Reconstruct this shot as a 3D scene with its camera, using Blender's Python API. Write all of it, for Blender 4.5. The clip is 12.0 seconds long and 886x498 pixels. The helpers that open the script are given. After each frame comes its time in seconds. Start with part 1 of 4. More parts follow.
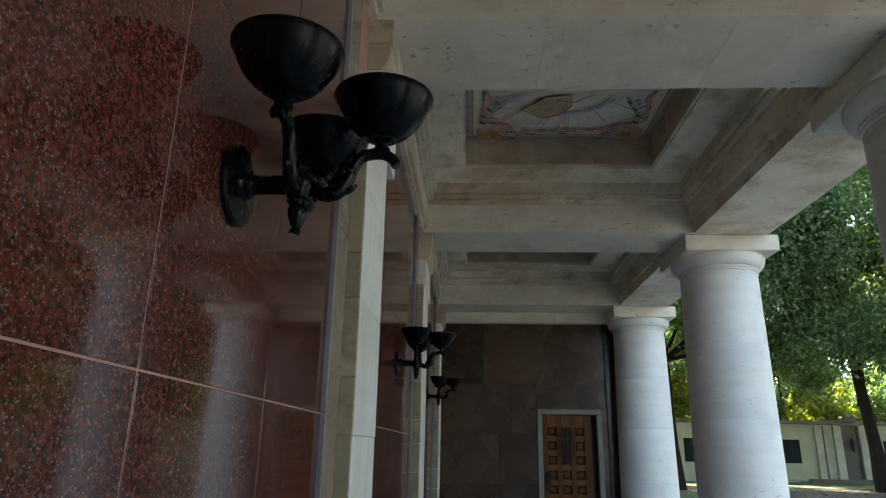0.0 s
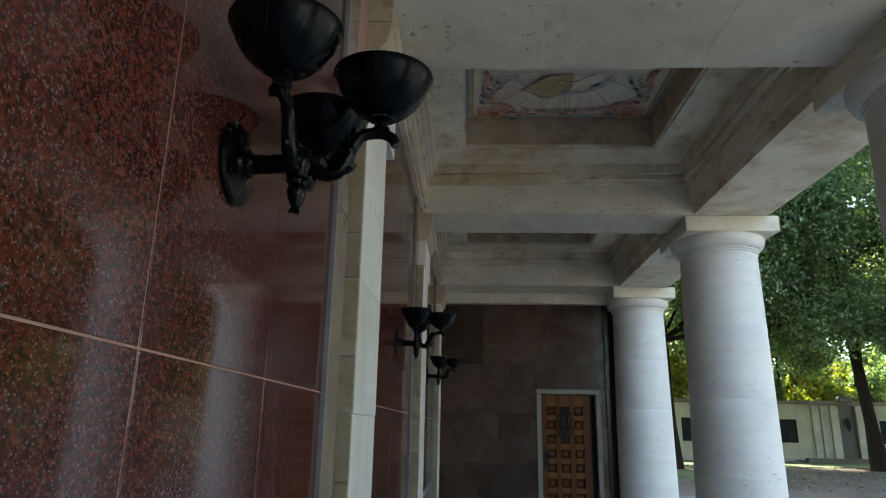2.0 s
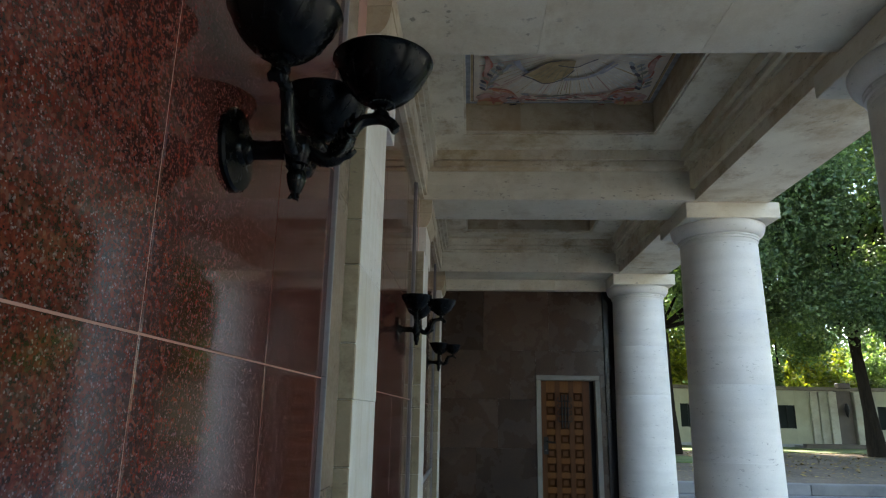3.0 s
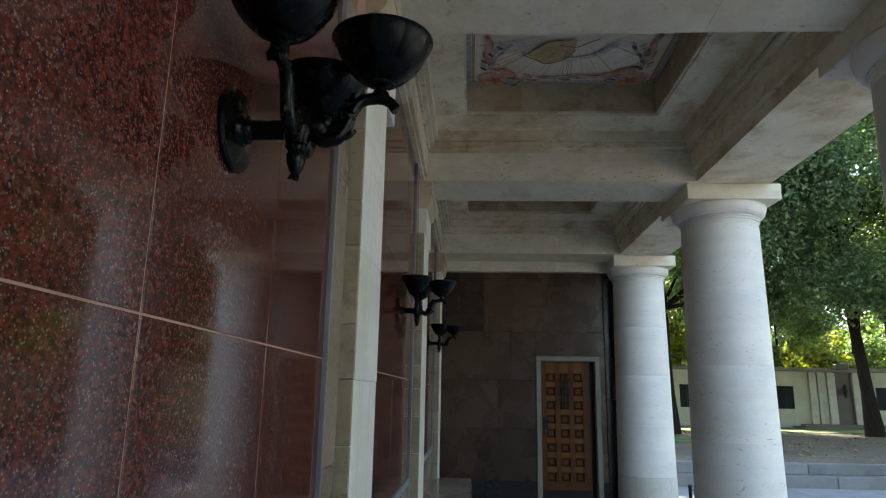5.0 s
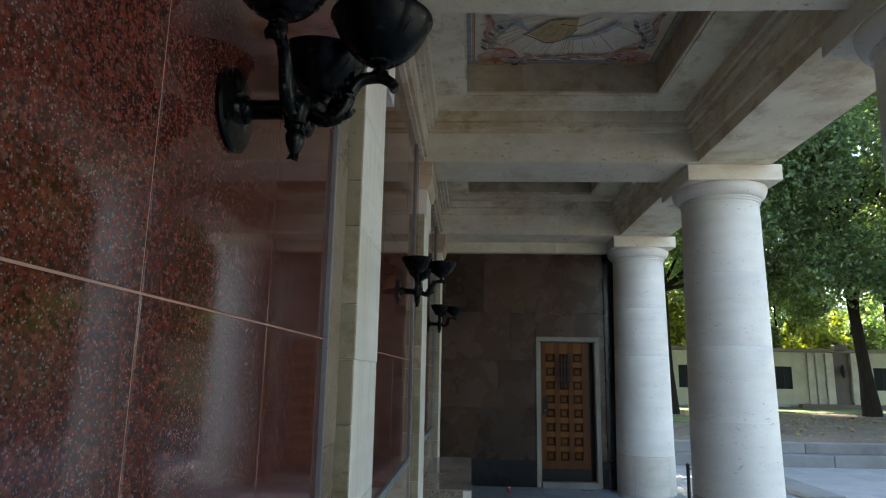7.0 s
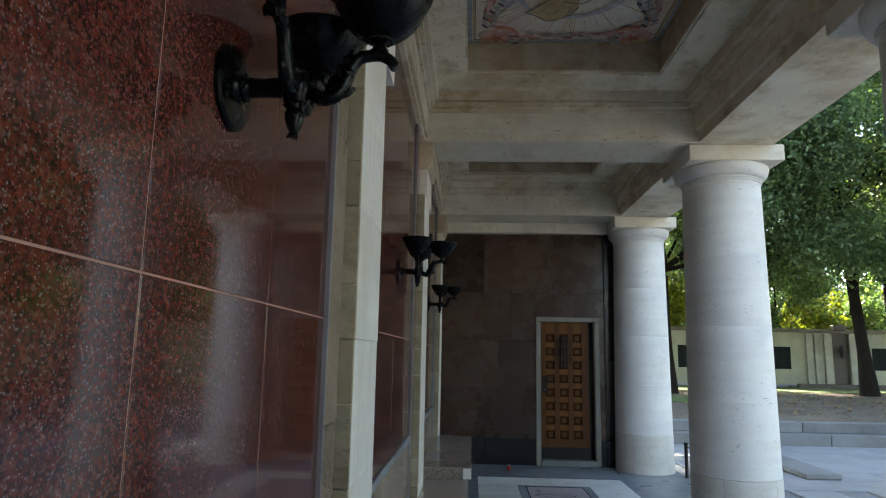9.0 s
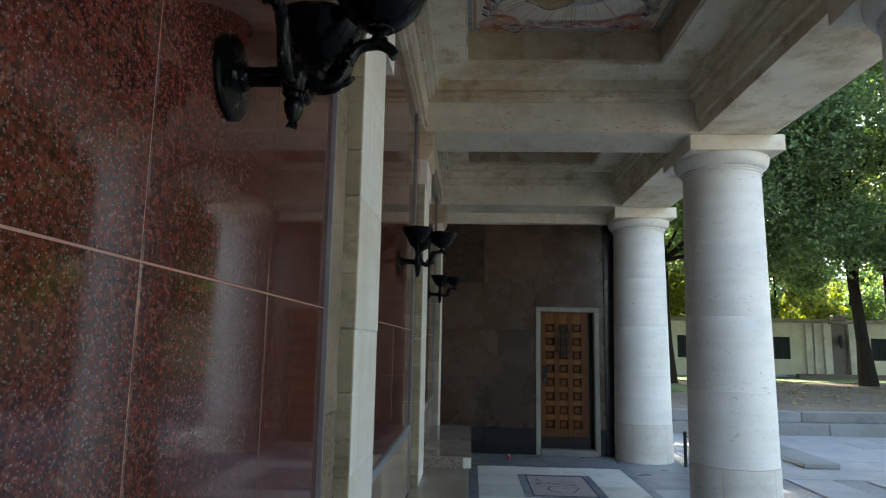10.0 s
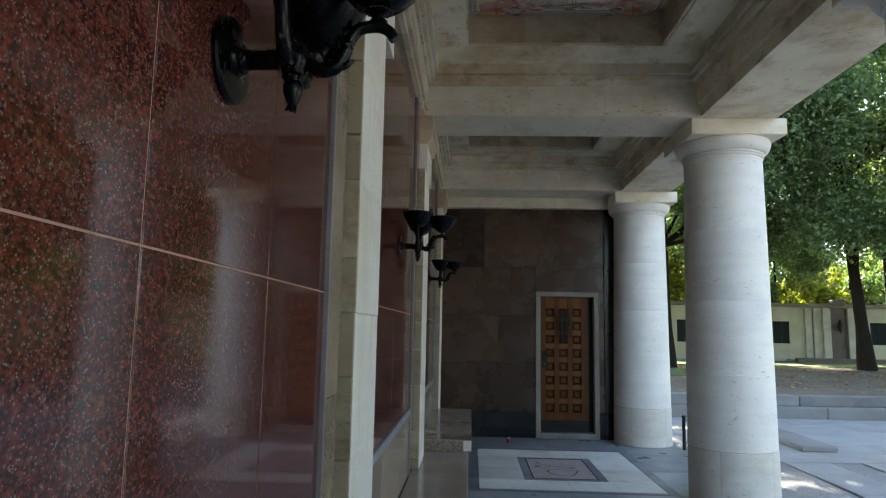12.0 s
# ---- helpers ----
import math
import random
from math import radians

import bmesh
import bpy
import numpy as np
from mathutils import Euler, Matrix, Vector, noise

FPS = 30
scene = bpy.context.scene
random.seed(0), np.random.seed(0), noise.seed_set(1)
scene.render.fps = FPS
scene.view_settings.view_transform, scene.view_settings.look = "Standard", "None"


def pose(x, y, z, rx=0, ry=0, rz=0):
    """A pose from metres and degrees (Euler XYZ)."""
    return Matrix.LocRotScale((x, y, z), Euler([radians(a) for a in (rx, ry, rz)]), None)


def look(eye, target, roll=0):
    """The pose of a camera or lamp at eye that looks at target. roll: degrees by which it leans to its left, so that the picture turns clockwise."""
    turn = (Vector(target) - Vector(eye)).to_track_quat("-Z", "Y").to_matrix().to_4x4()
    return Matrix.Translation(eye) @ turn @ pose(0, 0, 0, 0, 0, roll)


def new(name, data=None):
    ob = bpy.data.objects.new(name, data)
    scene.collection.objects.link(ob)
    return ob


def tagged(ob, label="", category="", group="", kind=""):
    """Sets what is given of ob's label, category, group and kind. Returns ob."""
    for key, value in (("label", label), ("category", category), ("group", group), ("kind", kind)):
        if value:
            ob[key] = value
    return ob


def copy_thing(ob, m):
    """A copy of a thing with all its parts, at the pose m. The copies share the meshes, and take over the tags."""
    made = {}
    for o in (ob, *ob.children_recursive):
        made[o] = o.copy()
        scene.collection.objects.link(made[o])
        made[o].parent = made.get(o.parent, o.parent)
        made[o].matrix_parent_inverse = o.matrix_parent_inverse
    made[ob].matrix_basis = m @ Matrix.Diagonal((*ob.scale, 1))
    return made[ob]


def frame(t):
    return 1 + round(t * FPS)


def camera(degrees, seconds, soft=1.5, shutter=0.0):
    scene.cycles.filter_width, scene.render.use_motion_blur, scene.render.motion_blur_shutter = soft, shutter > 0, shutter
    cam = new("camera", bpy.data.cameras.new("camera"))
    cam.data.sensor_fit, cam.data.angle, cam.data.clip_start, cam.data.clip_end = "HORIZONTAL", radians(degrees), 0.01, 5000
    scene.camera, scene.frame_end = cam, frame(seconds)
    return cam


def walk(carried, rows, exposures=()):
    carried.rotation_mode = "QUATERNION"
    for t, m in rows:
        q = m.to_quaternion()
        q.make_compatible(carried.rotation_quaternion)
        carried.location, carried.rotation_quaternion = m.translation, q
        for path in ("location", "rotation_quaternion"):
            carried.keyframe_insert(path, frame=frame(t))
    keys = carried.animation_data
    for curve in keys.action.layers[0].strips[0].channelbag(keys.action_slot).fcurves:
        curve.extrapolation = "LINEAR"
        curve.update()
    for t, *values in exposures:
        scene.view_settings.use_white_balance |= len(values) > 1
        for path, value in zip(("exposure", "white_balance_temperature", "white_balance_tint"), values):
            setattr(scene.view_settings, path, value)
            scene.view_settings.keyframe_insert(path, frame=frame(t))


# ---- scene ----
BAY = 3.40            # distance from column to column

# ---------------------------------------------------------------- camera
cam = camera(68.64, 12.0, soft=1.2)
TURNS = [  # seconds, yaw, pitch, roll
    (0, 2.628, 17.109, 0.960), (0.5, 2.618, 16.860, 0.977), (1, 2.610, 16.457, 0.988), (1.5, 2.602, 15.975, 0.996),
    (2, 2.603, 15.422, 1.012), (2.5, 2.597, 14.834, 1.006), (3, 2.600, 14.252, 1.020), (5, 2.627, 12.634, 1.024),
    (5.5, 2.631, 12.253, 1.015), (6, 2.624, 11.857, 1.027), (6.5, 2.619, 11.423, 1.025), (7, 2.618, 10.978, 1.020),
    (9, 2.630, 9.262, 1.056), (9.5, 2.626, 8.835, 1.060), (10, 2.623, 8.400, 1.070), (10.5, 2.605, 8.021, 1.062),
    (11, 2.606, 7.663, 1.060), (11.5, 2.620, 7.348, 1.052), (12, 2.626, 7.062, 1.050),
]


def eye(pitch):
    """The tilting head carries the lens a little up and down."""
    k = radians(pitch - 11)
    return 0.525 - 0.033 * k, -0.019 * k, 1.638 + 0.078 * k


walk(cam, [(t, pose(*eye(pitch), 0, 0, yaw) @ pose(0, 0, 0, 90 + pitch) @ pose(0, 0, 0, 0, 0, roll))
           for t, yaw, pitch, roll in TURNS], exposures=[(0, 2.95, 6900, 8), (12, 3.08, 7050, 10)])

# ---------------------------------------------------------------- light
SUN_AZIMUTH, SUN_HEIGHT = -10.0, 44.0      # degrees from +y towards +x, and above the horizon
world = bpy.data.worlds.new("sky")
scene.world = world
world.use_nodes = True
wn = world.node_tree
sky = wn.nodes.new("ShaderNodeTexSky")
sky.sky_type, sky.sun_disc = "NISHITA", False
sky.sun_elevation, sky.sun_rotation = radians(SUN_HEIGHT), radians(SUN_AZIMUTH)
wn.links.new(sky.outputs[0], wn.nodes["Background"].inputs[0])
wn.nodes["Background"].inputs[1].default_value = 0.12
sun = new("sun", bpy.data.lights.new("sun", "SUN"))
sun.data.energy, sun.data.angle, sun.data.color = 4.6, radians(0.6), (1.0, 0.93, 0.82)
a, h = radians(SUN_AZIMUTH), radians(SUN_HEIGHT)
sun.matrix_world = look((0, 0, 30), (-math.sin(a) * math.cos(h), -math.cos(a) * math.cos(h), 30 - math.sin(h)))


# ---------------------------------------------------------------- material tools
class Mat:
    """A node material with a few shorthands."""

    def __init__(self, name, rough=0.6, metal=0.0, spec=0.5, coord="Object", scale=(1, 1, 1)):
        self.m = bpy.data.materials.new(name)
        self.m.use_nodes = True
        self.n, self.l = self.m.node_tree.nodes, self.m.node_tree.links
        self.b = self.n["Principled BSDF"]
        self.b.inputs["Roughness"].default_value = rough
        self.b.inputs["Metallic"].default_value = metal
        self.b.inputs["Specular IOR Level"].default_value = spec
        tc = self.n.new("ShaderNodeTexCoord")
        mp = self.n.new("ShaderNodeMapping")
        mp.inputs["Scale"].default_value = scale
        self.l.new(tc.outputs[coord], mp.inputs[0])
        self.co = mp.outputs[0]

    def shifted(self):
        """Moves the grain by a random amount for each object."""
        info, mul, add = self.n.new("ShaderNodeObjectInfo"), self.n.new("ShaderNodeMath"), self.n.new("ShaderNodeVectorMath")
        mul.operation, mul.inputs[1].default_value = "MULTIPLY", 37.0
        self.l.new(info.outputs["Random"], mul.inputs[0])
        self.l.new(self.co, add.inputs[0])
        self.l.new(mul.outputs[0], add.inputs[1])
        self.co = add.outputs[0]
        return self

    def noise(self, scale, detail=4, rough=0.55, co=None, distort=0.0):
        t = self.n.new("ShaderNodeTexNoise")
        t.inputs["Scale"].default_value, t.inputs["Detail"].default_value = scale, detail
        t.inputs["Roughness"].default_value, t.inputs["Distortion"].default_value = rough, distort
        self.l.new(co or self.co, t.inputs["Vector"])
        return t.outputs[0]

    def voronoi(self, scale, feature="F1", out=0, co=None):
        t = self.n.new("ShaderNodeTexVoronoi")
        t.feature = feature
        t.inputs["Scale"].default_value = scale
        self.l.new(co or self.co, t.inputs["Vector"])
        return t.outputs[out]

    def stretched(self, x, y, z):
        mp = self.n.new("ShaderNodeMapping")
        mp.inputs["Scale"].default_value = (x, y, z)
        self.l.new(self.co, mp.inputs[0])
        return mp.outputs[0]

    def ramp(self, fac, *stops):
        r = self.n.new("ShaderNodeValToRGB")
        els = r.color_ramp.elements
        while len(els) < len(stops):
            els.new(0.5)
        for e, (p, c) in zip(els, stops):
            e.position = p
            e.color = (*c, 1) if isinstance(c, tuple) else (c, c, c, 1)
        self.l.new(fac, r.inputs[0])
        return r.outputs[0]

    def mix(self, fac, a, b, kind="MIX"):
        m = self.n.new("ShaderNodeMix")
        m.data_type, m.blend_type = "RGBA", kind
        for sock, val in ((m.inputs[0], fac), (m.inputs[6], a), (m.inputs[7], b)):
            if isinstance(val, (int, float)):
                sock.default_value = val
            elif isinstance(val, tuple):
                sock.default_value = (*val, 1)
            else:
                self.l.new(val, sock)
        return m.outputs[2]

    def random(self):
        return self.n.new("ShaderNodeObjectInfo").outputs["Random"]

    def island(self):
        return self.n.new("ShaderNodeNewGeometry").outputs["Random Per Island"]

    def color(self, sock):
        if isinstance(sock, tuple):
            self.b.inputs["Base Color"].default_value = (*sock, 1)
        else:
            self.l.new(sock, self.b.inputs["Base Color"])
        return self

    def rough(self, sock):
        self.l.new(sock, self.b.inputs["Roughness"])
        return self

    def bump(self, sock, strength=0.3, distance=0.01):
        b = self.n.new("ShaderNodeBump")
        b.inputs["Strength"].default_value, b.inputs["Distance"].default_value = strength, distance
        self.l.new(sock, b.inputs["Height"])
        if self.b.inputs["Normal"].is_linked:
            self.l.new(self.b.inputs["Normal"].links[0].from_socket, b.inputs["Normal"])
        self.l.new(b.outputs[0], self.b.inputs["Normal"])
        return self


def stone(name, base, dark, stain, rough=0.62, pits=0.0, stain_amount=0.45, tone_low=0.84, flow=(1, 0.7, 1.5)):
    """Sawn limestone: cloudy tone, brown water stains, fine grain and pits."""
    m = Mat(name, rough).shifted()
    cloud = m.ramp(m.noise(1.7, 5), (0.3, dark), (0.7, base))
    veins = m.ramp(m.noise(3.2, 9, 0.72, m.stretched(*flow), 0.15), (0.50, 0.0), (0.68, stain_amount))
    wide = m.ramp(m.noise(1.1, 8, 0.7, distort=0.2), (0.46, 0.0), (0.64, stain_amount * 0.75))
    col = m.mix(wide, cloud, tuple(min(1, c * 1.25) for c in stain))
    col = m.mix(veins, col, stain)
    col = m.mix(m.ramp(m.noise(90, 3), (0.35, 0.12), (0.6, 0.0)), col, tuple(c * 0.55 for c in dark))
    tone = m.ramp(m.random(), (0.0, tone_low), (1.0, 1.0))
    col = m.mix(1.0, col, tone, "MULTIPLY")
    if pits:
        p = m.ramp(m.noise(19.0, 3, 0.6, m.stretched(0.8, 0.8, 2.4)), (0.62, 0.0), (0.68, pits))
        band = m.ramp(m.noise(3.0, 5, 0.65, m.stretched(0.35, 0.35, 3.2)), (0.40, 0.0), (0.72, 0.25))
        col = m.mix(band, col, tuple(c * 0.62 for c in dark))
        where = m.ramp(m.noise(2.6, 4, 0.6, m.stretched(0.7, 0.7, 2.2)), (0.42, 0.0), (0.60, 1.0))
        p = m.mix(1.0, p, where, "MULTIPLY")
        col = m.mix(p, col, tuple(c * 0.3 for c in dark))
        m.bump(p, 0.25, -0.006)
    m.color(col).bump(m.noise(140, 3), 0.08, 0.004).bump(m.noise(9, 4), 0.10, 0.01)
    return m.m


LIMESTONE = stone("limestone", (0.79, 0.735, 0.59), (0.65, 0.59, 0.455), (0.32, 0.22, 0.10), stain_amount=0.9, pits=0.7)
BEAM_STONE = stone("pale_limestone", (0.76, 0.72, 0.60), (0.62, 0.58, 0.475), (0.40, 0.31, 0.18), stain_amount=0.5, pits=0.75, tone_low=0.9)
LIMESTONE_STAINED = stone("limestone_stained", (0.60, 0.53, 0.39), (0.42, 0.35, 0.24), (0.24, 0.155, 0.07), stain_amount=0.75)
MARBLE = stone("white_marble", (0.73, 0.72, 0.69), (0.60, 0.59, 0.57), (0.50, 0.46, 0.38), 0.5, pits=0.62, stain_amount=0.14, tone_low=0.96)
ABACUS_STONE = stone("warm_marble", (0.74, 0.70, 0.60), (0.62, 0.58, 0.48), (0.44, 0.35, 0.22), 0.5, pits=0.5, stain_amount=0.45, tone_low=0.92)
MARBLE_BASE = stone("stained_marble", (0.66, 0.64, 0.60), (0.50, 0.48, 0.44), (0.40, 0.33, 0.24), 0.55, pits=0.5, stain_amount=0.4, tone_low=0.93)


def red_granite():
    """Polished granite: dark red feldspar mottles, black grains and small bright quartz flecks."""
    m = Mat("red_granite", 0.09, spec=0.46)

    def cells(scale, channel):
        sep = m.n.new("ShaderNodeSeparateColor")
        m.l.new(m.voronoi(scale, out=1), sep.inputs[0])
        return sep.outputs[channel]

    col = m.ramp(cells(150, 0), (0.0, (0.054, 0.012, 0.009)), (0.25, (0.090, 0.019, 0.013)), (0.6, (0.125, 0.026, 0.017)),
                 (0.85, (0.105, 0.032, 0.020)), (1.0, (0.125, 0.055, 0.042)))
    mottle = m.ramp(m.noise(62, 3, 0.6), (0.38, 0.55), (0.62, 1.2))
    col = m.mix(1.0, col, mottle, "MULTIPLY")
    col = m.mix(1.0, col, m.ramp(m.noise(9, 5), (0.3, 0.80), (0.7, 1.06)), "MULTIPLY")
    col = m.mix(m.ramp(cells(300, 2), (0.84, 0.0), (0.87, 0.7)), col, (0.018, 0.009, 0.009))
    col = m.mix(m.ramp(cells(260, 1), (0.90, 0.0), (0.93, 0.5)), col, (0.14, 0.10, 0.105))
    col = m.mix(m.ramp(cells(420, 0), (0.96, 0.0), (0.975, 0.6)), col, (0.24, 0.20, 0.21))
    tone = m.ramp(m.random(), (0.0, 0.88), (1.0, 1.04))
    m.color(m.mix(1.0, col, tone, "MULTIPLY"))
    m.rough(m.ramp(m.noise(5, 4), (0.3, 0.055), (0.7, 0.095)))
    return m.m


def polished(name, c1, c2, rough=0.12, scale=60, spec=0.5, low=0.72):
    m = Mat(name, rough, spec=spec).shifted()
    col = m.ramp(m.noise(scale, 5, 0.7), (0.3, c1), (0.7, c2))
    cloud = m.ramp(m.noise(1.3, 5, 0.6, distort=0.6), (0.3, 0.7), (0.7, 1.15))
    col = m.mix(1.0, col, cloud, "MULTIPLY")
    tone = m.ramp(m.random(), (0.0, low), (1.0, 1.12))
    m.color(m.mix(1.0, col, tone, "MULTIPLY"))
    m.rough(m.ramp(m.noise(3, 4), (0.3, rough * 0.8), (0.7, rough * 1.5)))
    return m.m


RED_GRANITE = red_granite()
DOOR_STONE = stone("grey_door_stone", (0.27, 0.255, 0.22), (0.19, 0.18, 0.15), (0.14, 0.11, 0.07), 0.6, stain_amount=0.5)
DADO = polished("brown_polished_stone", (0.29, 0.23, 0.19), (0.42, 0.345, 0.29), 0.10)
PALE_STONE = stone("pale_streaked_stone", (0.84, 0.84, 0.83), (0.72, 0.72, 0.69), (0.44, 0.36, 0.22), 0.5, pits=0.3, stain_amount=0.42, tone_low=0.92, flow=(5, 5, 0.45))
# brown side stone, darkened further for the weaker light on the narrow side
SIDE_STONE = stone("brown_stained_shaded_stone", (0.43, 0.375, 0.27), (0.28, 0.235, 0.155), (0.14, 0.10, 0.055), 0.65, stain_amount=0.8, pits=0.5)
STRIP_STONE = polished("brown_grey_strip_stone", (0.21, 0.165, 0.13), (0.30, 0.24, 0.195), 0.10)
ROUGH_EDGE = stone("chipped_blue_grey_edge", (0.26, 0.27, 0.30), (0.12, 0.12, 0.14), (0.15, 0.12, 0.1), 0.8, stain_amount=0.4, pits=0.8)
BROWN_WALL = polished("dark_brown_stone", (0.046, 0.027, 0.018), (0.096, 0.056, 0.039), 0.24, 40, 0.40, 0.5)
BLACK_STONE = polished("black_stone", (0.010, 0.011, 0.014), (0.02, 0.021, 0.025), 0.12)
GREY_BLUE = polished("blue_grey_stone", (0.14, 0.16, 0.18), (0.23, 0.25, 0.28), 0.35, 25)
FLOOR_WHITE = stone("white_floor_stone", (0.83, 0.83, 0.77), (0.70, 0.70, 0.64), (0.44, 0.38, 0.28), 0.4, stain_amount=0.55)
FLOOR_GREY = polished("grey_floor_stone", (0.24, 0.26, 0.28), (0.34, 0.36, 0.38), 0.32, 30)
MORTAR = Mat("pale_joint", 0.9).color((0.36, 0.21, 0.17)).m
PAVING = stone("pale_paving", (0.33, 0.335, 0.335), (0.24, 0.245, 0.245), (0.26, 0.24, 0.2), 0.75)
KERB = stone("kerb_stone", (0.225, 0.225, 0.222), (0.115, 0.115, 0.113), (0.2, 0.19, 0.17), 0.75)


def bronze():
    m = Mat("blackened_bronze", 0.26, 0.8, 0.5).shifted()
    m.color(m.ramp(m.noise(14, 5), (0.35, (0.003, 0.003, 0.004)), (0.75, (0.010, 0.013, 0.012))))
    m.rough(m.ramp(m.noise(30, 4), (0.3, 0.20), (0.7, 0.30)))
    m.bump(m.noise(60, 3), 0.08, 0.002)
    return m.m


def wood(name, c1, c2):
    m = Mat(name, 0.55, spec=0.2).shifted()
    g = m.noise(6, 6, 0.6, m.stretched(9, 9, 0.6), 0.7)
    col = m.ramp(g, (0.3, c1), (0.7, c2))
    m.color(col).bump(g, 0.12, 0.003)
    return m.m


BRONZE = bronze()
IRON = Mat("black_iron", 0.5, 0.6).color((0.012, 0.012, 0.013)).m
OAK = wood("oak", (0.056, 0.019, 0.004), (0.105, 0.037, 0.008))
# lighter copy of the oak; puts the light on the rails into their colour
OAK_LIT = wood("lit_oak", (0.105, 0.037, 0.0075), (0.18, 0.068, 0.015))


def ground_material():
    m = Mat("trodden_ground", 0.92)
    col = m.ramp(m.noise(0.35, 6), (0.3, (0.10, 0.095, 0.085)), (0.7, (0.19, 0.18, 0.165)))
    col = m.mix(m.ramp(m.noise(28, 4), (0.5, 0.0), (0.66, 0.6)), col, (0.27, 0.255, 0.23))
    m.color(col).bump(m.noise(60, 4), 0.3, 0.01)
    return m.m


def grass_material():
    m = Mat("grass", 0.8).shifted()
    col = m.ramp(m.noise(1.2, 5), (0.3, (0.05, 0.09, 0.02)), (0.7, (0.12, 0.17, 0.04)))
    return m.color(col).bump(m.noise(50, 3), 0.4, 0.02).m


def leaf_material(name, dark, light):
    m = Mat(name, 0.36, spec=0.5)
    col = m.ramp(m.island(), (0.0, dark), (0.75, light), (1.0, tuple(c * 1.5 for c in light)))
    m.color(col)
    trans = m.n.new("ShaderNodeBsdfTranslucent")
    bright = m.mix(1.0, col, (1.7, 1.9, 0.7), "MULTIPLY")
    m.l.new(bright, trans.inputs[0])
    mixer = m.n.new("ShaderNodeMixShader")
    mixer.inputs[0].default_value = 0.45
    m.l.new(m.b.outputs[0], mixer.inputs[1])
    m.l.new(trans.outputs[0], mixer.inputs[2])
    m.l.new(mixer.outputs[0], m.n["Material Output"].inputs[0])
    return m.m


def bark_material():
    m = Mat("bark", 0.95, spec=0.15)
    g = m.noise(5, 6, 0.7, m.stretched(3, 3, 0.5))
    return m.color(m.ramp(g, (0.3, (0.008, 0.006, 0.004)), (0.7, (0.022, 0.017, 0.012)))).bump(g, 0.7, 0.03).m


GROUND = ground_material()


def cobble_material():
    m = Mat("grey_cobbles", 0.85)
    cell = m.voronoi(14, "DISTANCE_TO_EDGE")
    joint = m.ramp(cell, (0.02, 0.0), (0.08, 1.0))
    tone = m.ramp(m.noise(0.6, 5), (0.3, (0.19, 0.19, 0.185)), (0.7, (0.29, 0.29, 0.285)))
    col = m.mix(joint, (0.16, 0.155, 0.145), tone)
    return m.color(col).bump(joint, 0.5, 0.01).m


def litter_material():
    m = Mat("leaf_litter", 0.95)
    col = m.ramp(m.noise(0.5, 6), (0.3, (0.070, 0.052, 0.036)), (0.7, (0.15, 0.115, 0.082)))
    col = m.mix(m.ramp(m.noise(7, 5), (0.55, 0.0), (0.7, 0.8)), col, (0.30, 0.22, 0.10))
    return m.color(col).bump(m.noise(25, 4), 0.4, 0.02).m


COBBLES = cobble_material()
LITTER = litter_material()
GRASS = grass_material()
LEAF = leaf_material("green_leaves", (0.062, 0.108, 0.058), (0.135, 0.190, 0.088))
LEAF_YELLOW = leaf_material("yellow_green_leaves", (0.070, 0.105, 0.016), (0.19, 0.195, 0.026))
BARK = bark_material()
PORTAL_STONE = stone("weathered_portal_stone", (0.40, 0.39, 0.31), (0.31, 0.30, 0.24), (0.2, 0.18, 0.13), 0.85, stain_amount=0.5)
RENDER_CREAM = stone("cream_render", (0.40, 0.39, 0.28), (0.32, 0.315, 0.225), (0.3, 0.29, 0.2), 0.85, stain_amount=0.3)
DARK_OPENING = Mat("dark_shutter", 0.9, spec=0.15).color((0.012, 0.016, 0.015)).m
COPING = stone("weathered_coping", (0.20, 0.175, 0.13), (0.13, 0.115, 0.085), (0.08, 0.07, 0.05), 0.85)
BROWN_SLAB = stone("brown_slab", (0.085, 0.065, 0.048), (0.055, 0.042, 0.032), (0.05, 0.04, 0.03), 0.6)


def fresco_material():
    """Faded paint on plaster."""
    m = Mat("pale_plaster", 0.8)
    col = m.ramp(m.noise(2.2, 6), (0.3, (0.60, 0.50, 0.38)), (0.7, (0.72, 0.66, 0.52)))
    return m.color(m.mix(m.ramp(m.noise(18, 4), (0.45, 0.0), (0.7, 0.4)), col, (0.5, 0.42, 0.42))).m


def paint(name, c):
    m = Mat(name, 0.8)
    return m.color(m.ramp(m.noise(16, 5), (0.3, tuple(x * 0.6 for x in c)), (0.7, c))).m


def mosaic_material():
    m = Mat("pinkish_mosaic", 0.55)
    col = m.ramp(m.voronoi(90, out=1), (0.2, (0.30, 0.25, 0.24)), (0.8, (0.50, 0.42, 0.40)))
    return m.color(col).m


def broken_material():
    m = Mat("broken_stone", 0.95)
    g = m.noise(55, 5, 0.7)
    return m.color(m.ramp(g, (0.35, (0.10, 0.08, 0.065)), (0.65, (0.34, 0.29, 0.24)))).bump(g, 0.8, 0.01).m


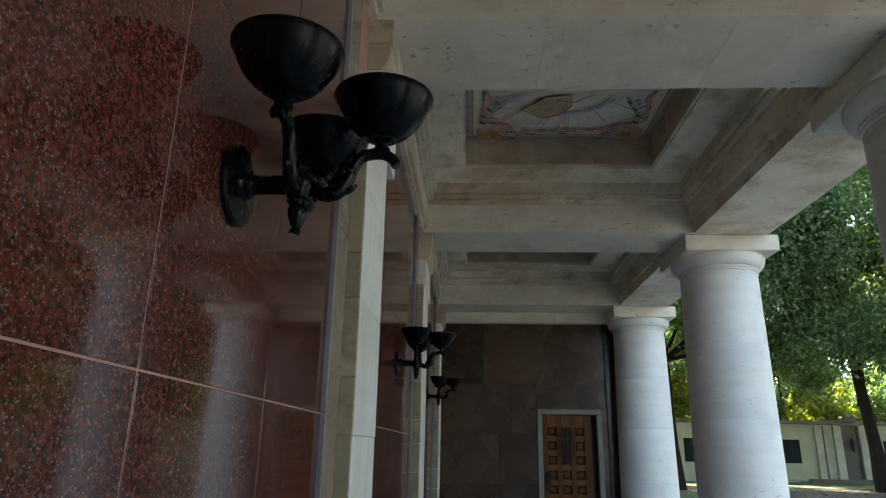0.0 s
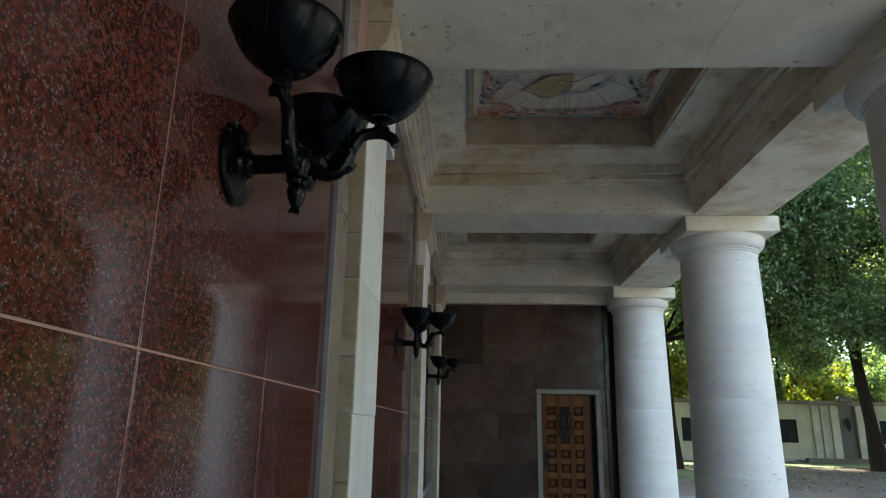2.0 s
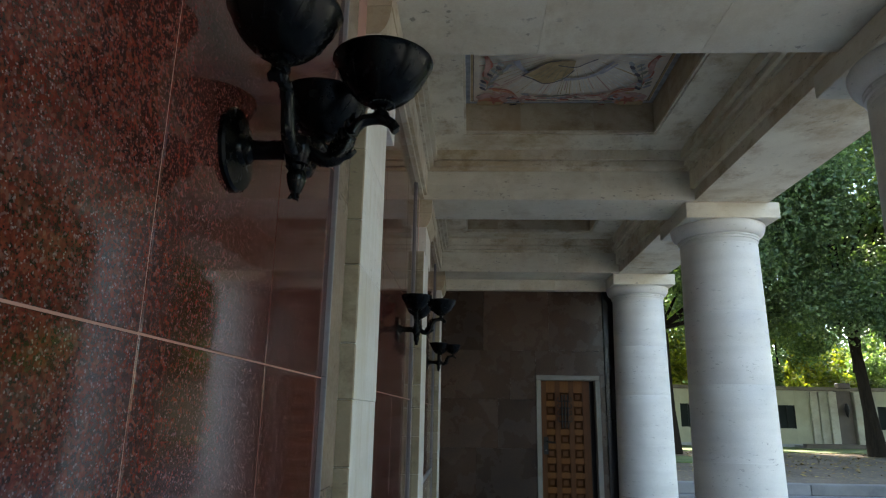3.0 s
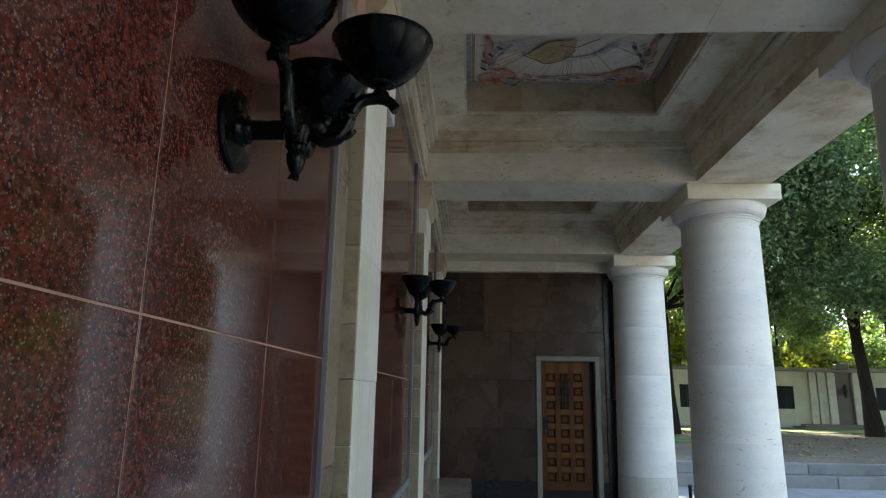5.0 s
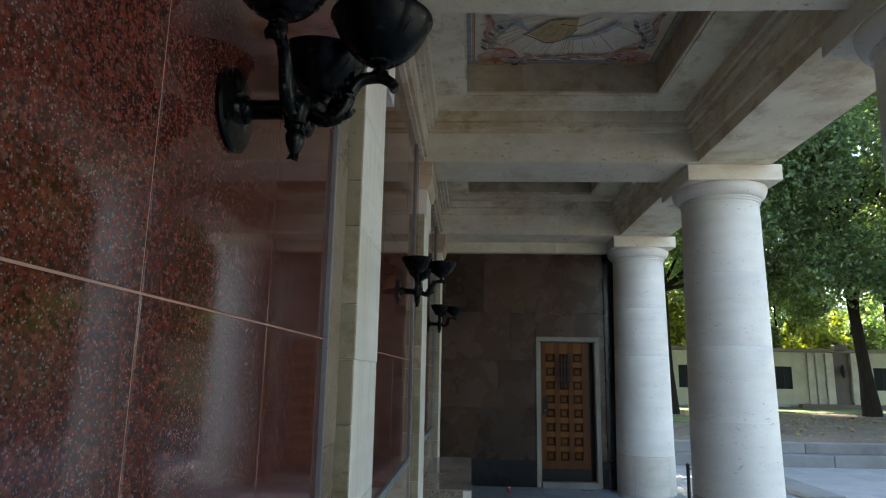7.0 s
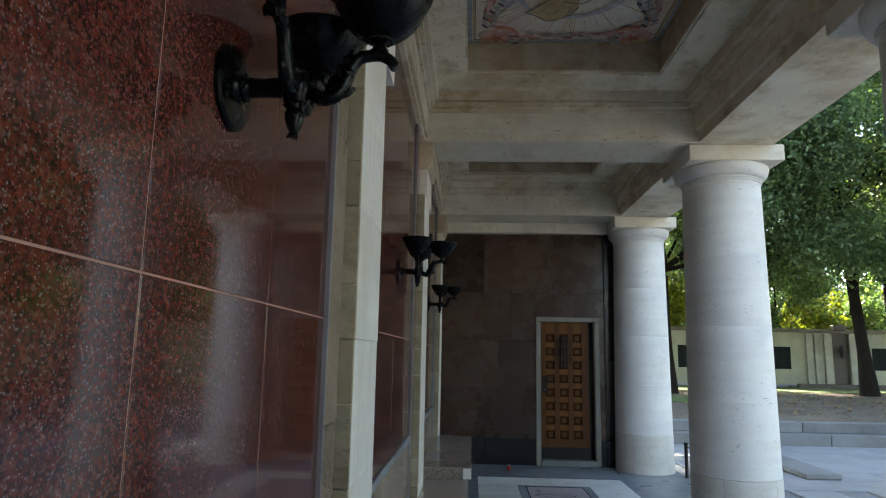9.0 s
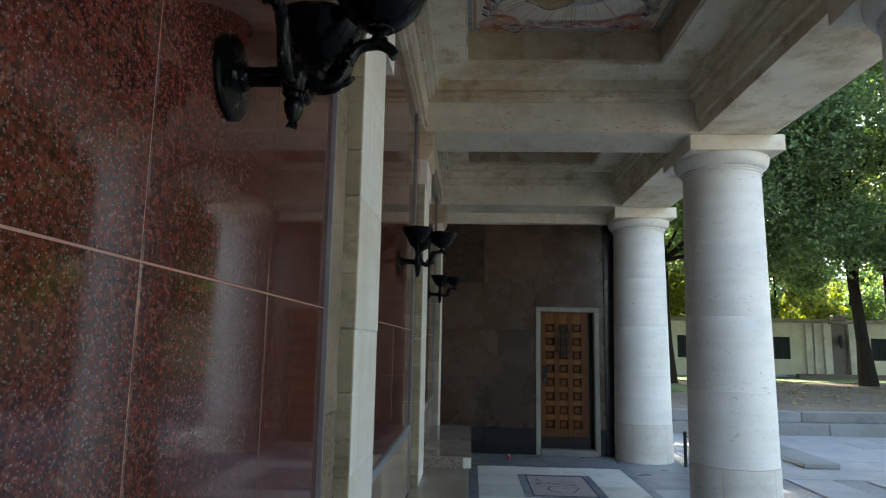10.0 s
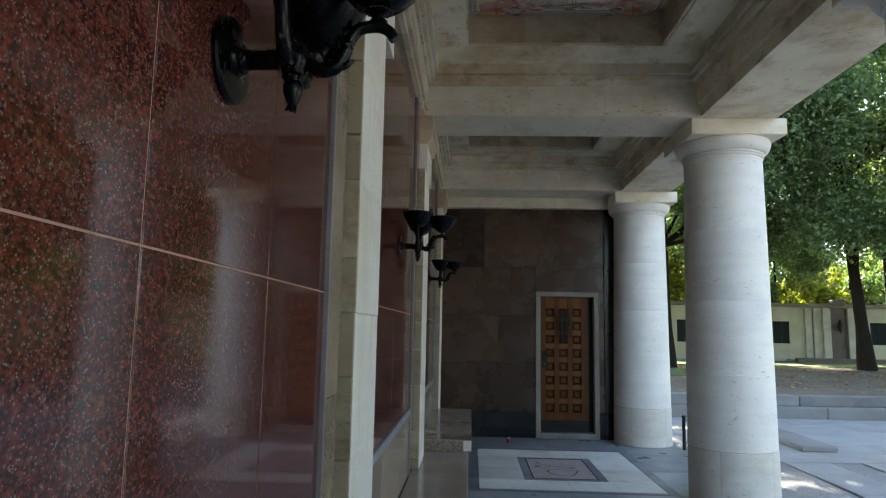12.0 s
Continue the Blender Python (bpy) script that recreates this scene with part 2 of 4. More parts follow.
MOSAIC = mosaic_material()
BROKEN = broken_material()
RED_GLASS = Mat("red_glass", 0.2).color((0.28, 0.02, 0.015)).m
FRESCO = fresco_material()
P_RED = paint("red_paint", (0.46, 0.14, 0.09))
P_PINK = paint("pink_paint", (0.58, 0.36, 0.30))
P_TAN = paint("ochre_paint", (0.50, 0.36, 0.18))
P_BLUE = paint("grey_blue_paint", (0.37, 0.39, 0.40))
P_PALE = paint("pale_ray_paint", (0.78, 0.76, 0.68))
P_LILAC = paint("pale_lilac_paint", (0.47, 0.45, 0.49))
P_ORANGE = paint("orange_paint", (0.56, 0.24, 0.12))
P_DARK = paint("dark_line_paint", (0.10, 0.09, 0.11))
P_GREEN = paint("olive_paint", (0.28, 0.28, 0.20))


# ---------------------------------------------------------------- mesh tools
PLAN = [1, 0, 0, 1, 0, 0]      # the park lies slightly askew to the portico


def plan(x, y):
    a, b, c, d, e, f = PLAN
    return a * x + b * y + e, c * x + d * y + f


def thing(name, at=(0, 0, 0), label="", category="", group="", kind="", turn=0):
    """An empty at a thing's base, given on the plan."""
    ob = new(name)
    ob.matrix_basis = pose(*plan(at[0], at[1]), at[2], 0, 0, turn)
    return tagged(ob, label, category, group, kind)


def part(name, bm, material, parent=None, label="", skew=True, smooth=False, kind=""):
    """Links a bmesh as one mesh object under a thing or a part."""
    me = bpy.data.meshes.new(name)
    if skew:
        a, b, c, d = PLAN[:4]
        for v in bm.verts:
            v.co.x, v.co.y = a * v.co.x + b * v.co.y, c * v.co.x + d * v.co.y
    bm.to_mesh(me)
    bm.free()
    me.materials.append(material)
    if smooth:
        me.shade_smooth()
        me.set_sharp_from_angle(angle=radians(38))
    ob = new(name, me)
    ob.parent = parent
    return tagged(ob, label, kind=kind)


def box(bm, x0, x1, y0, y1, z0, z1, bevel=0.0):
    m = Matrix.Translation(((x0 + x1) / 2, (y0 + y1) / 2, (z0 + z1) / 2)) @ Matrix.Diagonal((x1 - x0, y1 - y0, z1 - z0, 1))
    verts = bmesh.ops.create_cube(bm, size=1, matrix=m)["verts"]
    if bevel:
        edges = list({e for v in verts for e in v.link_edges})
        bmesh.ops.bevel(bm, geom=edges, offset=bevel, segments=1, affect="EDGES", profile=0.7)
    return bm


def a_box(*args, **kw):
    return box(bmesh.new(), *args, **kw)


def box_part(name, material, parent, x0, x1, y0, y1, z0, z1, bevel=0.004, label=""):
    return part(name, a_box(x0, x1, y0, y1, z0, z1, bevel=bevel), material, parent, label)


def lathe(bm, profile, steps=48, m=Matrix.Identity(4), closed=True):
    """Turns (radius, height) pairs about the z axis."""
    rings = []
    for r, z in profile:
        rings.append([bm.verts.new(m @ Vector((r * math.cos(a), r * math.sin(a), z)))
                      for a in (2 * math.pi * i / steps for i in range(steps))])
    for low, high in zip(rings, rings[1:]):
        for i in range(steps):
            j = (i + 1) % steps
            bm.faces.new((low[i], low[j], high[j], high[i]))
    if closed:
        bm.faces.new(rings[0][::-1])
        bm.faces.new(rings[-1])
    return bm


def tube(bm, points, radii, steps=10, squash=1.0):
    """A tube of changing radius along points."""
    pts = [Vector(p) for p in points]
    rings = []
    for i, p in enumerate(pts):
        d = (pts[min(i + 1, len(pts) - 1)] - pts[max(i - 1, 0)]).normalized()
        side = d.cross(Vector((0, 0, 1)) if abs(d.z) < 0.95 else Vector((0, 1, 0))).normalized()
        up = side.cross(d)
        rings.append([bm.verts.new(p + (side * math.cos(a) * squash + up * math.sin(a)) * radii[i])
                      for a in (2 * math.pi * k / steps for k in range(steps))])
    for low, high in zip(rings, rings[1:]):
        for i in range(steps):
            j = (i + 1) % steps
            bm.faces.new((low[i], low[j], high[j], high[i]))
    bm.faces.new(rings[0][::-1])
    bm.faces.new(rings[-1])
    bmesh.ops.recalc_face_normals(bm, faces=bm.faces)
    return bm


def extrude_y(bm, outline, y0, y1):
    """A prism with an outline in x and z, running along y."""
    a = [bm.verts.new((x, y0, z)) for x, z in outline]
    b = [bm.verts.new((x, y1, z)) for x, z in outline]
    n = len(outline)
    for i in range(n):
        j = (i + 1) % n
        bm.faces.new((a[i], a[j], b[j], b[i]))
    bm.faces.new(a[::-1])
    bm.faces.new(b)
    bmesh.ops.recalc_face_normals(bm, faces=bm.faces)
    return bm


# ---------------------------------------------------------------- levels and lines of the plan
SOFFIT = 3.735                 # underside of beams and architrave
FASCIA, LEDGE, PANEL = 4.070, 4.228, 4.568
COLUMN_X = 3.11
AXES = [6.71 + BAY * k for k in range(-5, 2)]      # columns and cross beams
BEAM_W, BEAM_SHIFT = 0.685, -0.162
ARCH_IN, ARCH_OUT = 2.715, 3.47
END_Y = 10.33
START_Y = -11.6


# ---------------------------------------------------------------- ground
def build_ground():
    bm = bmesh.new()
    bmesh.ops.create_grid(bm, x_segments=2, y_segments=2, size=900)
    g = part("ground", bm, GROUND, None, skew=False)
    g.location = (0, 300, -0.05)
    tagged(g, "grey trodden gravel ground under the trees", "ground", kind="structure")
    terrace = thing("terrace", (0, 0, 0), "raised gravel terrace behind two low stone steps", "terrace", kind="structure")
    part("terrace_top", a_box(3.9, 60, 15.75, 70, -0.04, 0.405), LITTER, terrace)
    for row, (y, z0, z1) in enumerate(((15.3, -0.045, 0.21), (15.62, 0.21, 0.415))):
        rnd = random.Random(row)
        x = 3.9
        while x < 26:
            w = rnd.uniform(1.5, 2.1)
            part("step_stone", a_box(x + 0.006, x + w - 0.006, y + rnd.uniform(-0.008, 0.008), y + 0.42, z0, z1 + rnd.uniform(-0.004, 0.004), bevel=0.012),
                 KERB, terrace)
            x += w
    lawn = part("lawn", a_box(3.0, 60, 30.5, 36.5, 0.39, 0.425), GRASS)
    tagged(lawn, "strip of grass in front of the low wall", "lawn", kind="structure")
    patch = part("lawn", a_box(2.6, 7.3, 22.6, 26.2, 0.39, 0.432), GRASS)
    tagged(patch, "small sunlit patch of grass under the trees", "lawn", kind="structure")
    # paved court beside the columns
    court = thing("pavement", (0, 0, 0), "pale stone slab strips set in grey cobbles", "pavement", kind="structure")
    part("cobble_bed", a_box(3.58, 40, -30, 15.3, -0.06, -0.035), COBBLES, court)
    rnd = random.Random(4)
    for x0, x1 in ((4.62, 5.22), (5.66, 6.6), (7.1, 8.1), (8.6, 9.6)):
        y = -6.0
        while y < 10.1:
            w = min(rnd.uniform(1.0, 1.6), 10.15 - y)
            if w > 0.2:
                part("paving_slab", a_box(x0, x1, y + 0.005, y + w - 0.005, -0.045, -0.012 + rnd.uniform(-0.002, 0.002), bevel=0.004), PAVING, court)
            y += w
    y = 10.2
    while y < 15.2:
        x = 3.7 + rnd.uniform(0, 0.6)
        while x < 12:
            w = rnd.uniform(0.9, 1.5)
            part("paving_slab", a_box(x + 0.004, x + w - 0.004, y + 0.004, y + 0.80, -0.045, -0.016 + rnd.uniform(-0.003, 0.003), bevel=0.004), PAVING, court)
            x += w
        y += 0.81
    slab = part("stone_slab", a_box(-0.26, 0.26, -1.1, 1.1, 0, 0.075, bevel=0.012), KERB)
    slab.location = (*plan(5.5, 12.15), -0.012)
    tagged(slab, "low grey stone slab lying on the paving", "stone slab")


# ---------------------------------------------------------------- portico floor
def build_floor():
    floor = thing("floor", (0, 0, 0), "blue-grey stone floor with white inlaid fields", "floor", kind="structure")
    floor.matrix_basis = pose(0.06, 0.512, 0) @ Matrix.Diagonal((1, 0.829, 1, 1))
    step, start, end = BAY / 0.829, (START_Y - 0.512) / 0.829, (END_Y - 0.512) / 0.829
    part("floor_bed", a_box(-0.3, 3.56, start, end + 0.3, -0.3, -0.006), GREY_BLUE, floor)
    for k in range(-5, 1):
        y0, y1 = 7.85 + step * k, 10.60 + step * k
        # white field as a ring of slabs about the emblem
        for x0, x1, a, b in ((0.57, 1.54, y0, 8.40 + step * k), (1.54, 2.51, y0, 8.40 + step * k),
                             (0.57, 1.54, 9.96 + step * k, y1), (1.54, 2.51, 9.96 + step * k, y1),
                             (0.57, 1.08, 8.40 + step * k, 9.18 + step * k), (0.57, 1.08, 9.18 + step * k, 9.96 + step * k),
                             (2.00, 2.51, 8.40 + step * k, 9.18 + step * k), (2.00, 2.51, 9.18 + step * k, 9.96 + step * k)):
            box_part("white_slab", FLOOR_WHITE, floor, x0 + 0.0015, x1 - 0.0015, a + 0.0015, b - 0.0015, -0.02, 0.0, 0.001)
        for x0, x1, a, b in ((0.46, 0.567, y0 - 0.11, y1 + 0.11), (2.513, 2.62, y0 - 0.11, y1 + 0.11),
                             (0.57, 2.51, y0 - 0.11, y0 - 0.003), (0.57, 2.51, y1 + 0.003, y1 + 0.11)):
            box_part("border_strip", GREY_BLUE, floor, x0, x1, a, b, -0.02, 0.001, 0.001)
        for x0, x1, a, b in ((1.083, 1.18, 8.403, 9.957), (1.90, 1.997, 8.403, 9.957), (1.18, 1.90, 8.403, 8.50), (1.18, 1.90, 9.86, 9.957)):
            box_part("emblem_border", GREY_BLUE, floor, x0, x1, a + step * k, b + step * k, -0.02, 0.001, 0.001)
        box_part("emblem_field", MOSAIC, floor, 1.18, 1.90, 8.50 + step * k, 9.86 + step * k, -0.02, 0.0, 0.001)
        # dark leaf and scroll lines of the mosaic
        for pts in ([(1.30, 9.62), (1.33, 9.44), (1.46, 9.34), (1.62, 9.30), (1.74, 9.24)],
                    [(1.26, 9.26), (1.40, 9.30), (1.58, 9.22), (1.74, 9.24), (1.60, 9.12), (1.42, 9.10), (1.26, 9.26)],
                    [(1.42, 9.06), (1.38, 8.92), (1.46, 8.74), (1.62, 8.70), (1.70, 8.86), (1.74, 9.06), (1.64, 9.02), (1.54, 8.98)],
                    [(1.26, 9.40), (1.30, 9.30), (1.24, 9.18)], [(1.58, 9.50), (1.66, 9.42), (1.76, 9.40)]):
            outline = [(x, y + step * k) for x, y in ribbon(pts, 0.010, 0.008)]
            line = flat(outline, 0.0015)
            for face in line.faces:
                face.normal_flip()
            bmesh.ops.triangulate(line, faces=line.faces)
            part("mosaic_line", line, P_DARK, floor)
        for x0, x1, a, b in ((1.175, 1.185, 8.49, 9.87), (1.895, 1.905, 8.49, 9.87), (1.185, 1.895, 8.49, 8.506), (1.185, 1.895, 9.854, 9.87)):
            box_part("emblem_edge", BLACK_STONE, floor, x0, x1, a + step * k, b + step * k, -0.02, 0.0022, 0.0)
        # grey slabs between the fields and along the columns
        for x0, x1, a, b in ((0.46, 1.54, y1 + 0.113, y0 + step - 0.113), (1.54, 2.62, y1 + 0.113, y0 + step - 0.113)):
            b = min(b, end)
            box_part("grey_slab", FLOOR_GREY, floor, x0 + 0.0015, x1 - 0.0015, a, b, -0.02, -0.001, 0.001)
        for j in range(3):
            a = y0 - 0.11 + j * step / 3
            box_part("grey_slab", FLOOR_GREY, floor, 2.623, 3.55, a, a + step / 3 - 0.003, -0.02, -0.001, 0.001)
            box_part("grey_slab", FLOOR_GREY, floor, 0.0, 0.457, a, a + step / 3 - 0.003, -0.02, -0.001, 0.001)


# ---------------------------------------------------------------- long wall
PILASTER_Y, PILASTER_W = 2.53, 0.60


def build_long_wall():
    wall = thing("wall_west", (0, 0, 0), "long wall faced with polished red granite slabs", "wall", kind="structure")
    part("wall_core", a_box(-0.6, -0.0022, START_Y, END_Y + 0.4, -0.3, 5.3), MORTAR, wall)
    rnd = random.Random(2)
    for k in range(-4, 3):
        y_pil = PILASTER_Y + BAY * k                 # near edge of this bay's far pilaster
        y_far = min(y_pil - 0.231, END_Y)
        y_pil = min(y_pil, END_Y)
        y_near = PILASTER_Y + BAY * (k - 1) + PILASTER_W + 0.012
        ys = [y_far - 0.647 * i for i in range(6)]
        ys = [y for y in ys if y > y_near + 0.15] + [y_near]
        for z0, z1 in ((0.957, 1.757), (1.757, 2.53), (2.53, SOFFIT)):
            for a, b in zip(ys[1:], ys):
                box_part("granite_slab", RED_GRANITE, wall, -0.03, rnd.uniform(-0.0006, 0.0006), a + 0.0024, b - 0.0024, z0 + 0.0022, z1 - 0.0022, 0.0012)
        for z0, z1 in ((0.0, 1.38), (1.38, 2.46), (2.46, SOFFIT)):
            box_part("border_strip", STRIP_STONE, wall, -0.03, 0.0165, y_far + 0.014, y_pil - 0.014, z0 + 0.001, z1 - 0.001, 0.003)
        box_part("border_edge", ROUGH_EDGE, wall, -0.03, 0.018, y_far, y_far + 0.013, 0.0, SOFFIT, 0.003)
        # sill and dado
        box_part("sill", GREY_BLUE, wall, -0.03, 0.012, y_near - 0.01, y_far - 0.001, 0.90, 0.957, 0.004)
        n = 3
        for i in range(n):
            a = y_near - 0.01 + (y_far - y_near + 0.008) * i / n
            b = y_near - 0.01 + (y_far - y_near + 0.008) * (i + 1) / n
            box_part("dado_slab", DADO, wall, -0.03, 0.006, a + 0.002, b - 0.002, 0.0, 0.898, 0.002)
        # the wall beam over the slabs
        a, b = AXES[0] + BAY * (k + 3) + BEAM_W / 2 + BEAM_SHIFT, min(END_Y, AXES[0] + BAY * (k + 4) - BEAM_W / 2 + BEAM_SHIFT)
        wb = thing("wall_beam", (0, 0, 0), "stained limestone beam along the wall", "beam", "wall beams", "structure")
        outline = [(-0.03, SOFFIT + 0.003), (0.040, SOFFIT + 0.003), (0.040, SOFFIT + 0.045), (0.070, SOFFIT + 0.045), (0.070, FASCIA), (-0.03, FASCIA)]
        for i in range(2):
            y0, y1 = a + (b - a) * i / 2, a + (b - a) * (i + 1) / 2
            part("beam_stone", extrude_y(bmesh.new(), outline, y0 + 0.001, y1 - 0.001), LIMESTONE, wb)
    for k in range(-4, 3):
        build_pilaster(PILASTER_Y + BAY * k)


def build_pilaster(y):
    p = thing("pilaster", (0, y, 0), "flat pale limestone pilaster with a rounded corbel", "pilaster", "pilasters on the wall", "structure")
    zs = (0.0, 0.50, 1.13, 1.69, 2.22, 2.72, 3.13)
    rnd = random.Random(int(y * 10))
    for i, (z0, z1) in enumerate(zip(zs, zs[1:])):
        d = rnd.uniform(-0.002, 0.002)
        box_part("pilaster_stone", PALE_STONE, p, -0.03, 0.075 + d, 0.013, PILASTER_W, z0 + 0.0004, z1 - 0.0004, 0.003)
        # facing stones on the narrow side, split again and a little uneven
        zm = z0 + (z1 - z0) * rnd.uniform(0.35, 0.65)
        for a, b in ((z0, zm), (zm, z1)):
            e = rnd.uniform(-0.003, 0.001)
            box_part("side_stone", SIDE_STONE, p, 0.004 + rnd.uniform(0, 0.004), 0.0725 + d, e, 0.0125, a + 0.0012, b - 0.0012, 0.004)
    box_part("pilaster_head", PALE_STONE, p, -0.03, 0.074, 0.277, 0.93, 3.1305, 3.4445, 0.003)
    front, top, y0, y1 = 0.118, SOFFIT - 0.002, 0.275, 0.955
    curve = [(0.045 + (front - 0.045) * math.cos(t), 3.595 - 0.15 * math.sin(t)) for t in (math.pi / 2 * i / 10 for i in range(11))]
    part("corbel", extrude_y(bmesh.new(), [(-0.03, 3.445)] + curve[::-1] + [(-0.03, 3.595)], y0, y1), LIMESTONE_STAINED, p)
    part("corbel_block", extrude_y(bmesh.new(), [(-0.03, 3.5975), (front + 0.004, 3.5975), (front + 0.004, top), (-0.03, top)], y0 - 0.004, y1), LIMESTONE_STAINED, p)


# ---------------------------------------------------------------- end wall with its door
DOOR = (1.535, 2.517, 2.255)


def build_end_wall():
    wall = thing("wall_north", (0, END_Y, 0), "end wall of dark brown polished stone slabs", "wall", kind="structure")
    x0, x1, top = DOOR
    part("wall_core", a_box(-0.3, x0, 0.03, 0.5, -0.3, 4.2), BLACK_STONE, wall)
    part("wall_core", a_box(x1, 3.42, 0.03, 0.5, -0.3, 4.3), BLACK_STONE, wall)
    part("wall_core", a_box(x0, x1, 0.03, 0.5, top, 4.2), BLACK_STONE, wall)
    rows = ((0.39, 1.15, (0.0, 0.62, x0)), (1.15, 1.88, (0.0, 0.95, x0)), (1.88, 2.63, (0.0, 1.14, x0)), (2.63, 3.62, (0.0, 0.72, 1.75, 2.6)))
    for z0, z1, xs in rows:
        for a, b in zip(xs, xs[1:]):
            box_part("brown_slab", BROWN_WALL, wall, a + 0.001, b - 0.001, 0.0, 0.03, z0 + 0.001, z1 - 0.001, 0.001)
    box_part("brown_slab", BROWN_WALL, wall, x0 + 0.001, 2.6, 0.0, 0.03, top + 0.001, 2.629, 0.001)
    box_part("brown_slab", BROWN_WALL, wall, x1 + 0.001, 2.6, 0.0, 0.03, 0.39, top - 0.001, 0.001)
    for a, b in ((0.0, 0.75), (0.75, x0), (x1, 2.6)):
        box_part("plinth_slab", BLACK_STONE, wall, a + 0.001, b - 0.001, -0.012, 0.03, 0.0, 0.389, 0.003)
    for z0, z1 in ((0.0, 0.39), (0.39, 1.6), (1.6, 2.7), (2.7, 3.6)):
        box_part("corner_slab", BLACK_STONE, wall, 2.602, 3.42, -0.03, 0.03, z0 + 0.001, z1 - 0.001, 0.003)

    for a, b in ((0.0, 0.9), (0.9, 1.85), (1.85, 2.75)):
        box_part("band_stone", BEAM_STONE, wall, a + 0.001, b - 0.001, -0.13, 0.03, 3.572, SOFFIT + 0.02, 0.003)

    door = thing("door_1", (x0, END_Y, 0), "closed coffered oak door in a grey stone frame", "door", kind="structure")
    w = x1 - x0
    for name, a, b, z0, z1 in (("door_jamb", 0.0, 0.075, 0.0, top - 0.075), ("door_jamb", w - 0.075, w, 0.0, top - 0.075), ("door_head", 0.0, w, top - 0.075, top)):
        box_part(name, DOOR_STONE, door, a, b, -0.025, 0.42, z0, z1, 0.006, "weathered grey stone")
    box_part("threshold", KERB, door, 0.075, w - 0.075, -0.06, 0.42, 0.0, 0.085, 0.006, "worn grey stone")
    leaf = thing("leaf", (0, 0, 0))
    leaf.parent = door
    leaf.location = (0.078, 0.10, 0.09)
    lw, lh = 0.755, top - 0.075 - 0.09 - 0.004
    # black box put in for the shade between the leaf and the right jamb
    part("jamb_lining", a_box(lw + 0.004, w - 0.153, 0.02, 0.3, 0, lh), IRON, leaf, "dark box for the shaded gap beside the leaf")
    part("back_board", a_box(0, lw, 0.045, 0.06, 0, lh), OAK, leaf)
    pitch, x_first, z_first = 0.2115, 0.155, 0.36
    xs = [0.0] + [x_first + pitch * i + d for i in range(3) for d in (-0.068, 0.068)] + [lw]
    for i in range(0, 7, 2):
        box_part("stile", OAK, leaf, xs[i], xs[i + 1], 0.0, 0.045, 0.0, lh, 0.0015)
    zs = [0.0] + [z_first + pitch * j + d for j in range(8) for d in (-0.066, 0.066)] + [lh]
    for i in range(3):
        for j in range(0, 17, 2):
            box_part("rail", OAK_LIT if j else OAK, leaf, x_first + pitch * i - 0.0678, x_first + pitch * i + 0.0678, 0.001, 0.045, zs[j], zs[j + 1], 0.0015)
        for j in range(8):
            c, z = x_first + pitch * i, z_first + pitch * j
            bm = bmesh.new()
            lo = [bm.verts.new((c + sx * 0.064, 0.044, z + sz * 0.062)) for sx, sz in ((-1, -1), (1, -1), (1, 1), (-1, 1))]
            hi = [bm.verts.new((c + sx * 0.036, 0.026, z + sz * 0.036)) for sx, sz in ((-1, -1), (1, -1), (1, 1), (-1, 1))]
            bm.faces.new(hi)
            for q in range(4):
                bm.faces.new((lo[q], lo[(q + 1) % 4], hi[(q + 1) % 4], hi[q]))
            part("coffer_panel", bm, OAK, leaf)
    box_part("kick_plate", IRON, leaf, 0.002, lw - 0.002, -0.004, 0.0, 0.0, 0.17, 0.002, "black iron")
    # iron grille over the third to fifth rows
    bm = bmesh.new()
    gx, gz = x_first + pitch, 1.62
    for dx in (-0.045, 0.0, 0.045):
        tube(bm, [(gx + dx, -0.03, gz - 0.25), (gx + dx, -0.035, gz), (gx + dx, -0.03, gz + 0.25)], [0.010, 0.013, 0.010], 8)
    for dz in (-0.15, -0.05, 0.05, 0.15):
        box(bm, gx - 0.085, gx + 0.085, -0.032, -0.018, gz + dz - 0.008, gz + dz + 0.008)
        for s in (-1, 1):
            tube(bm, [(gx + s * (0.085 + 0.025 * math.sin(t)), -0.025, gz + dz + 0.03 * (1 - math.cos(t))) for t in (0, 0.8, 1.6, 2.4, 3.2)], [0.008] * 5, 6)
    for s in (-1, 1):
        box(bm, gx - 0.012, gx + 0.012, -0.02, 0.0, gz + s * 0.24 - 0.01, gz + s * 0.24 + 0.01)
    part("grille", bm, IRON, leaf, "black wrought iron grille")
    lock = part("lock_plate", a_box(0.035, 0.105, -0.012, 0.0, 0.98, 1.24, bevel=0.004), IRON, leaf, "black iron lock plate")
    bm = tube(bmesh.new(), [(0.075, -0.01, 1.17), (0.075, -0.06, 1.17), (0.11, -0.065, 1.165), (0.21, -0.06, 1.16)], [0.014, 0.013, 0.012, 0.009], 8)
    part("handle", bm, IRON, lock)
    bm = lathe(bmesh.new(), [(0.014, 0), (0.014, 0.008), (0.008, 0.012)], 12, pose(0.07, -0.012, 1.04, 90))
    part("lock_cylinder", bm, KERB, lock, "worn bright metal")


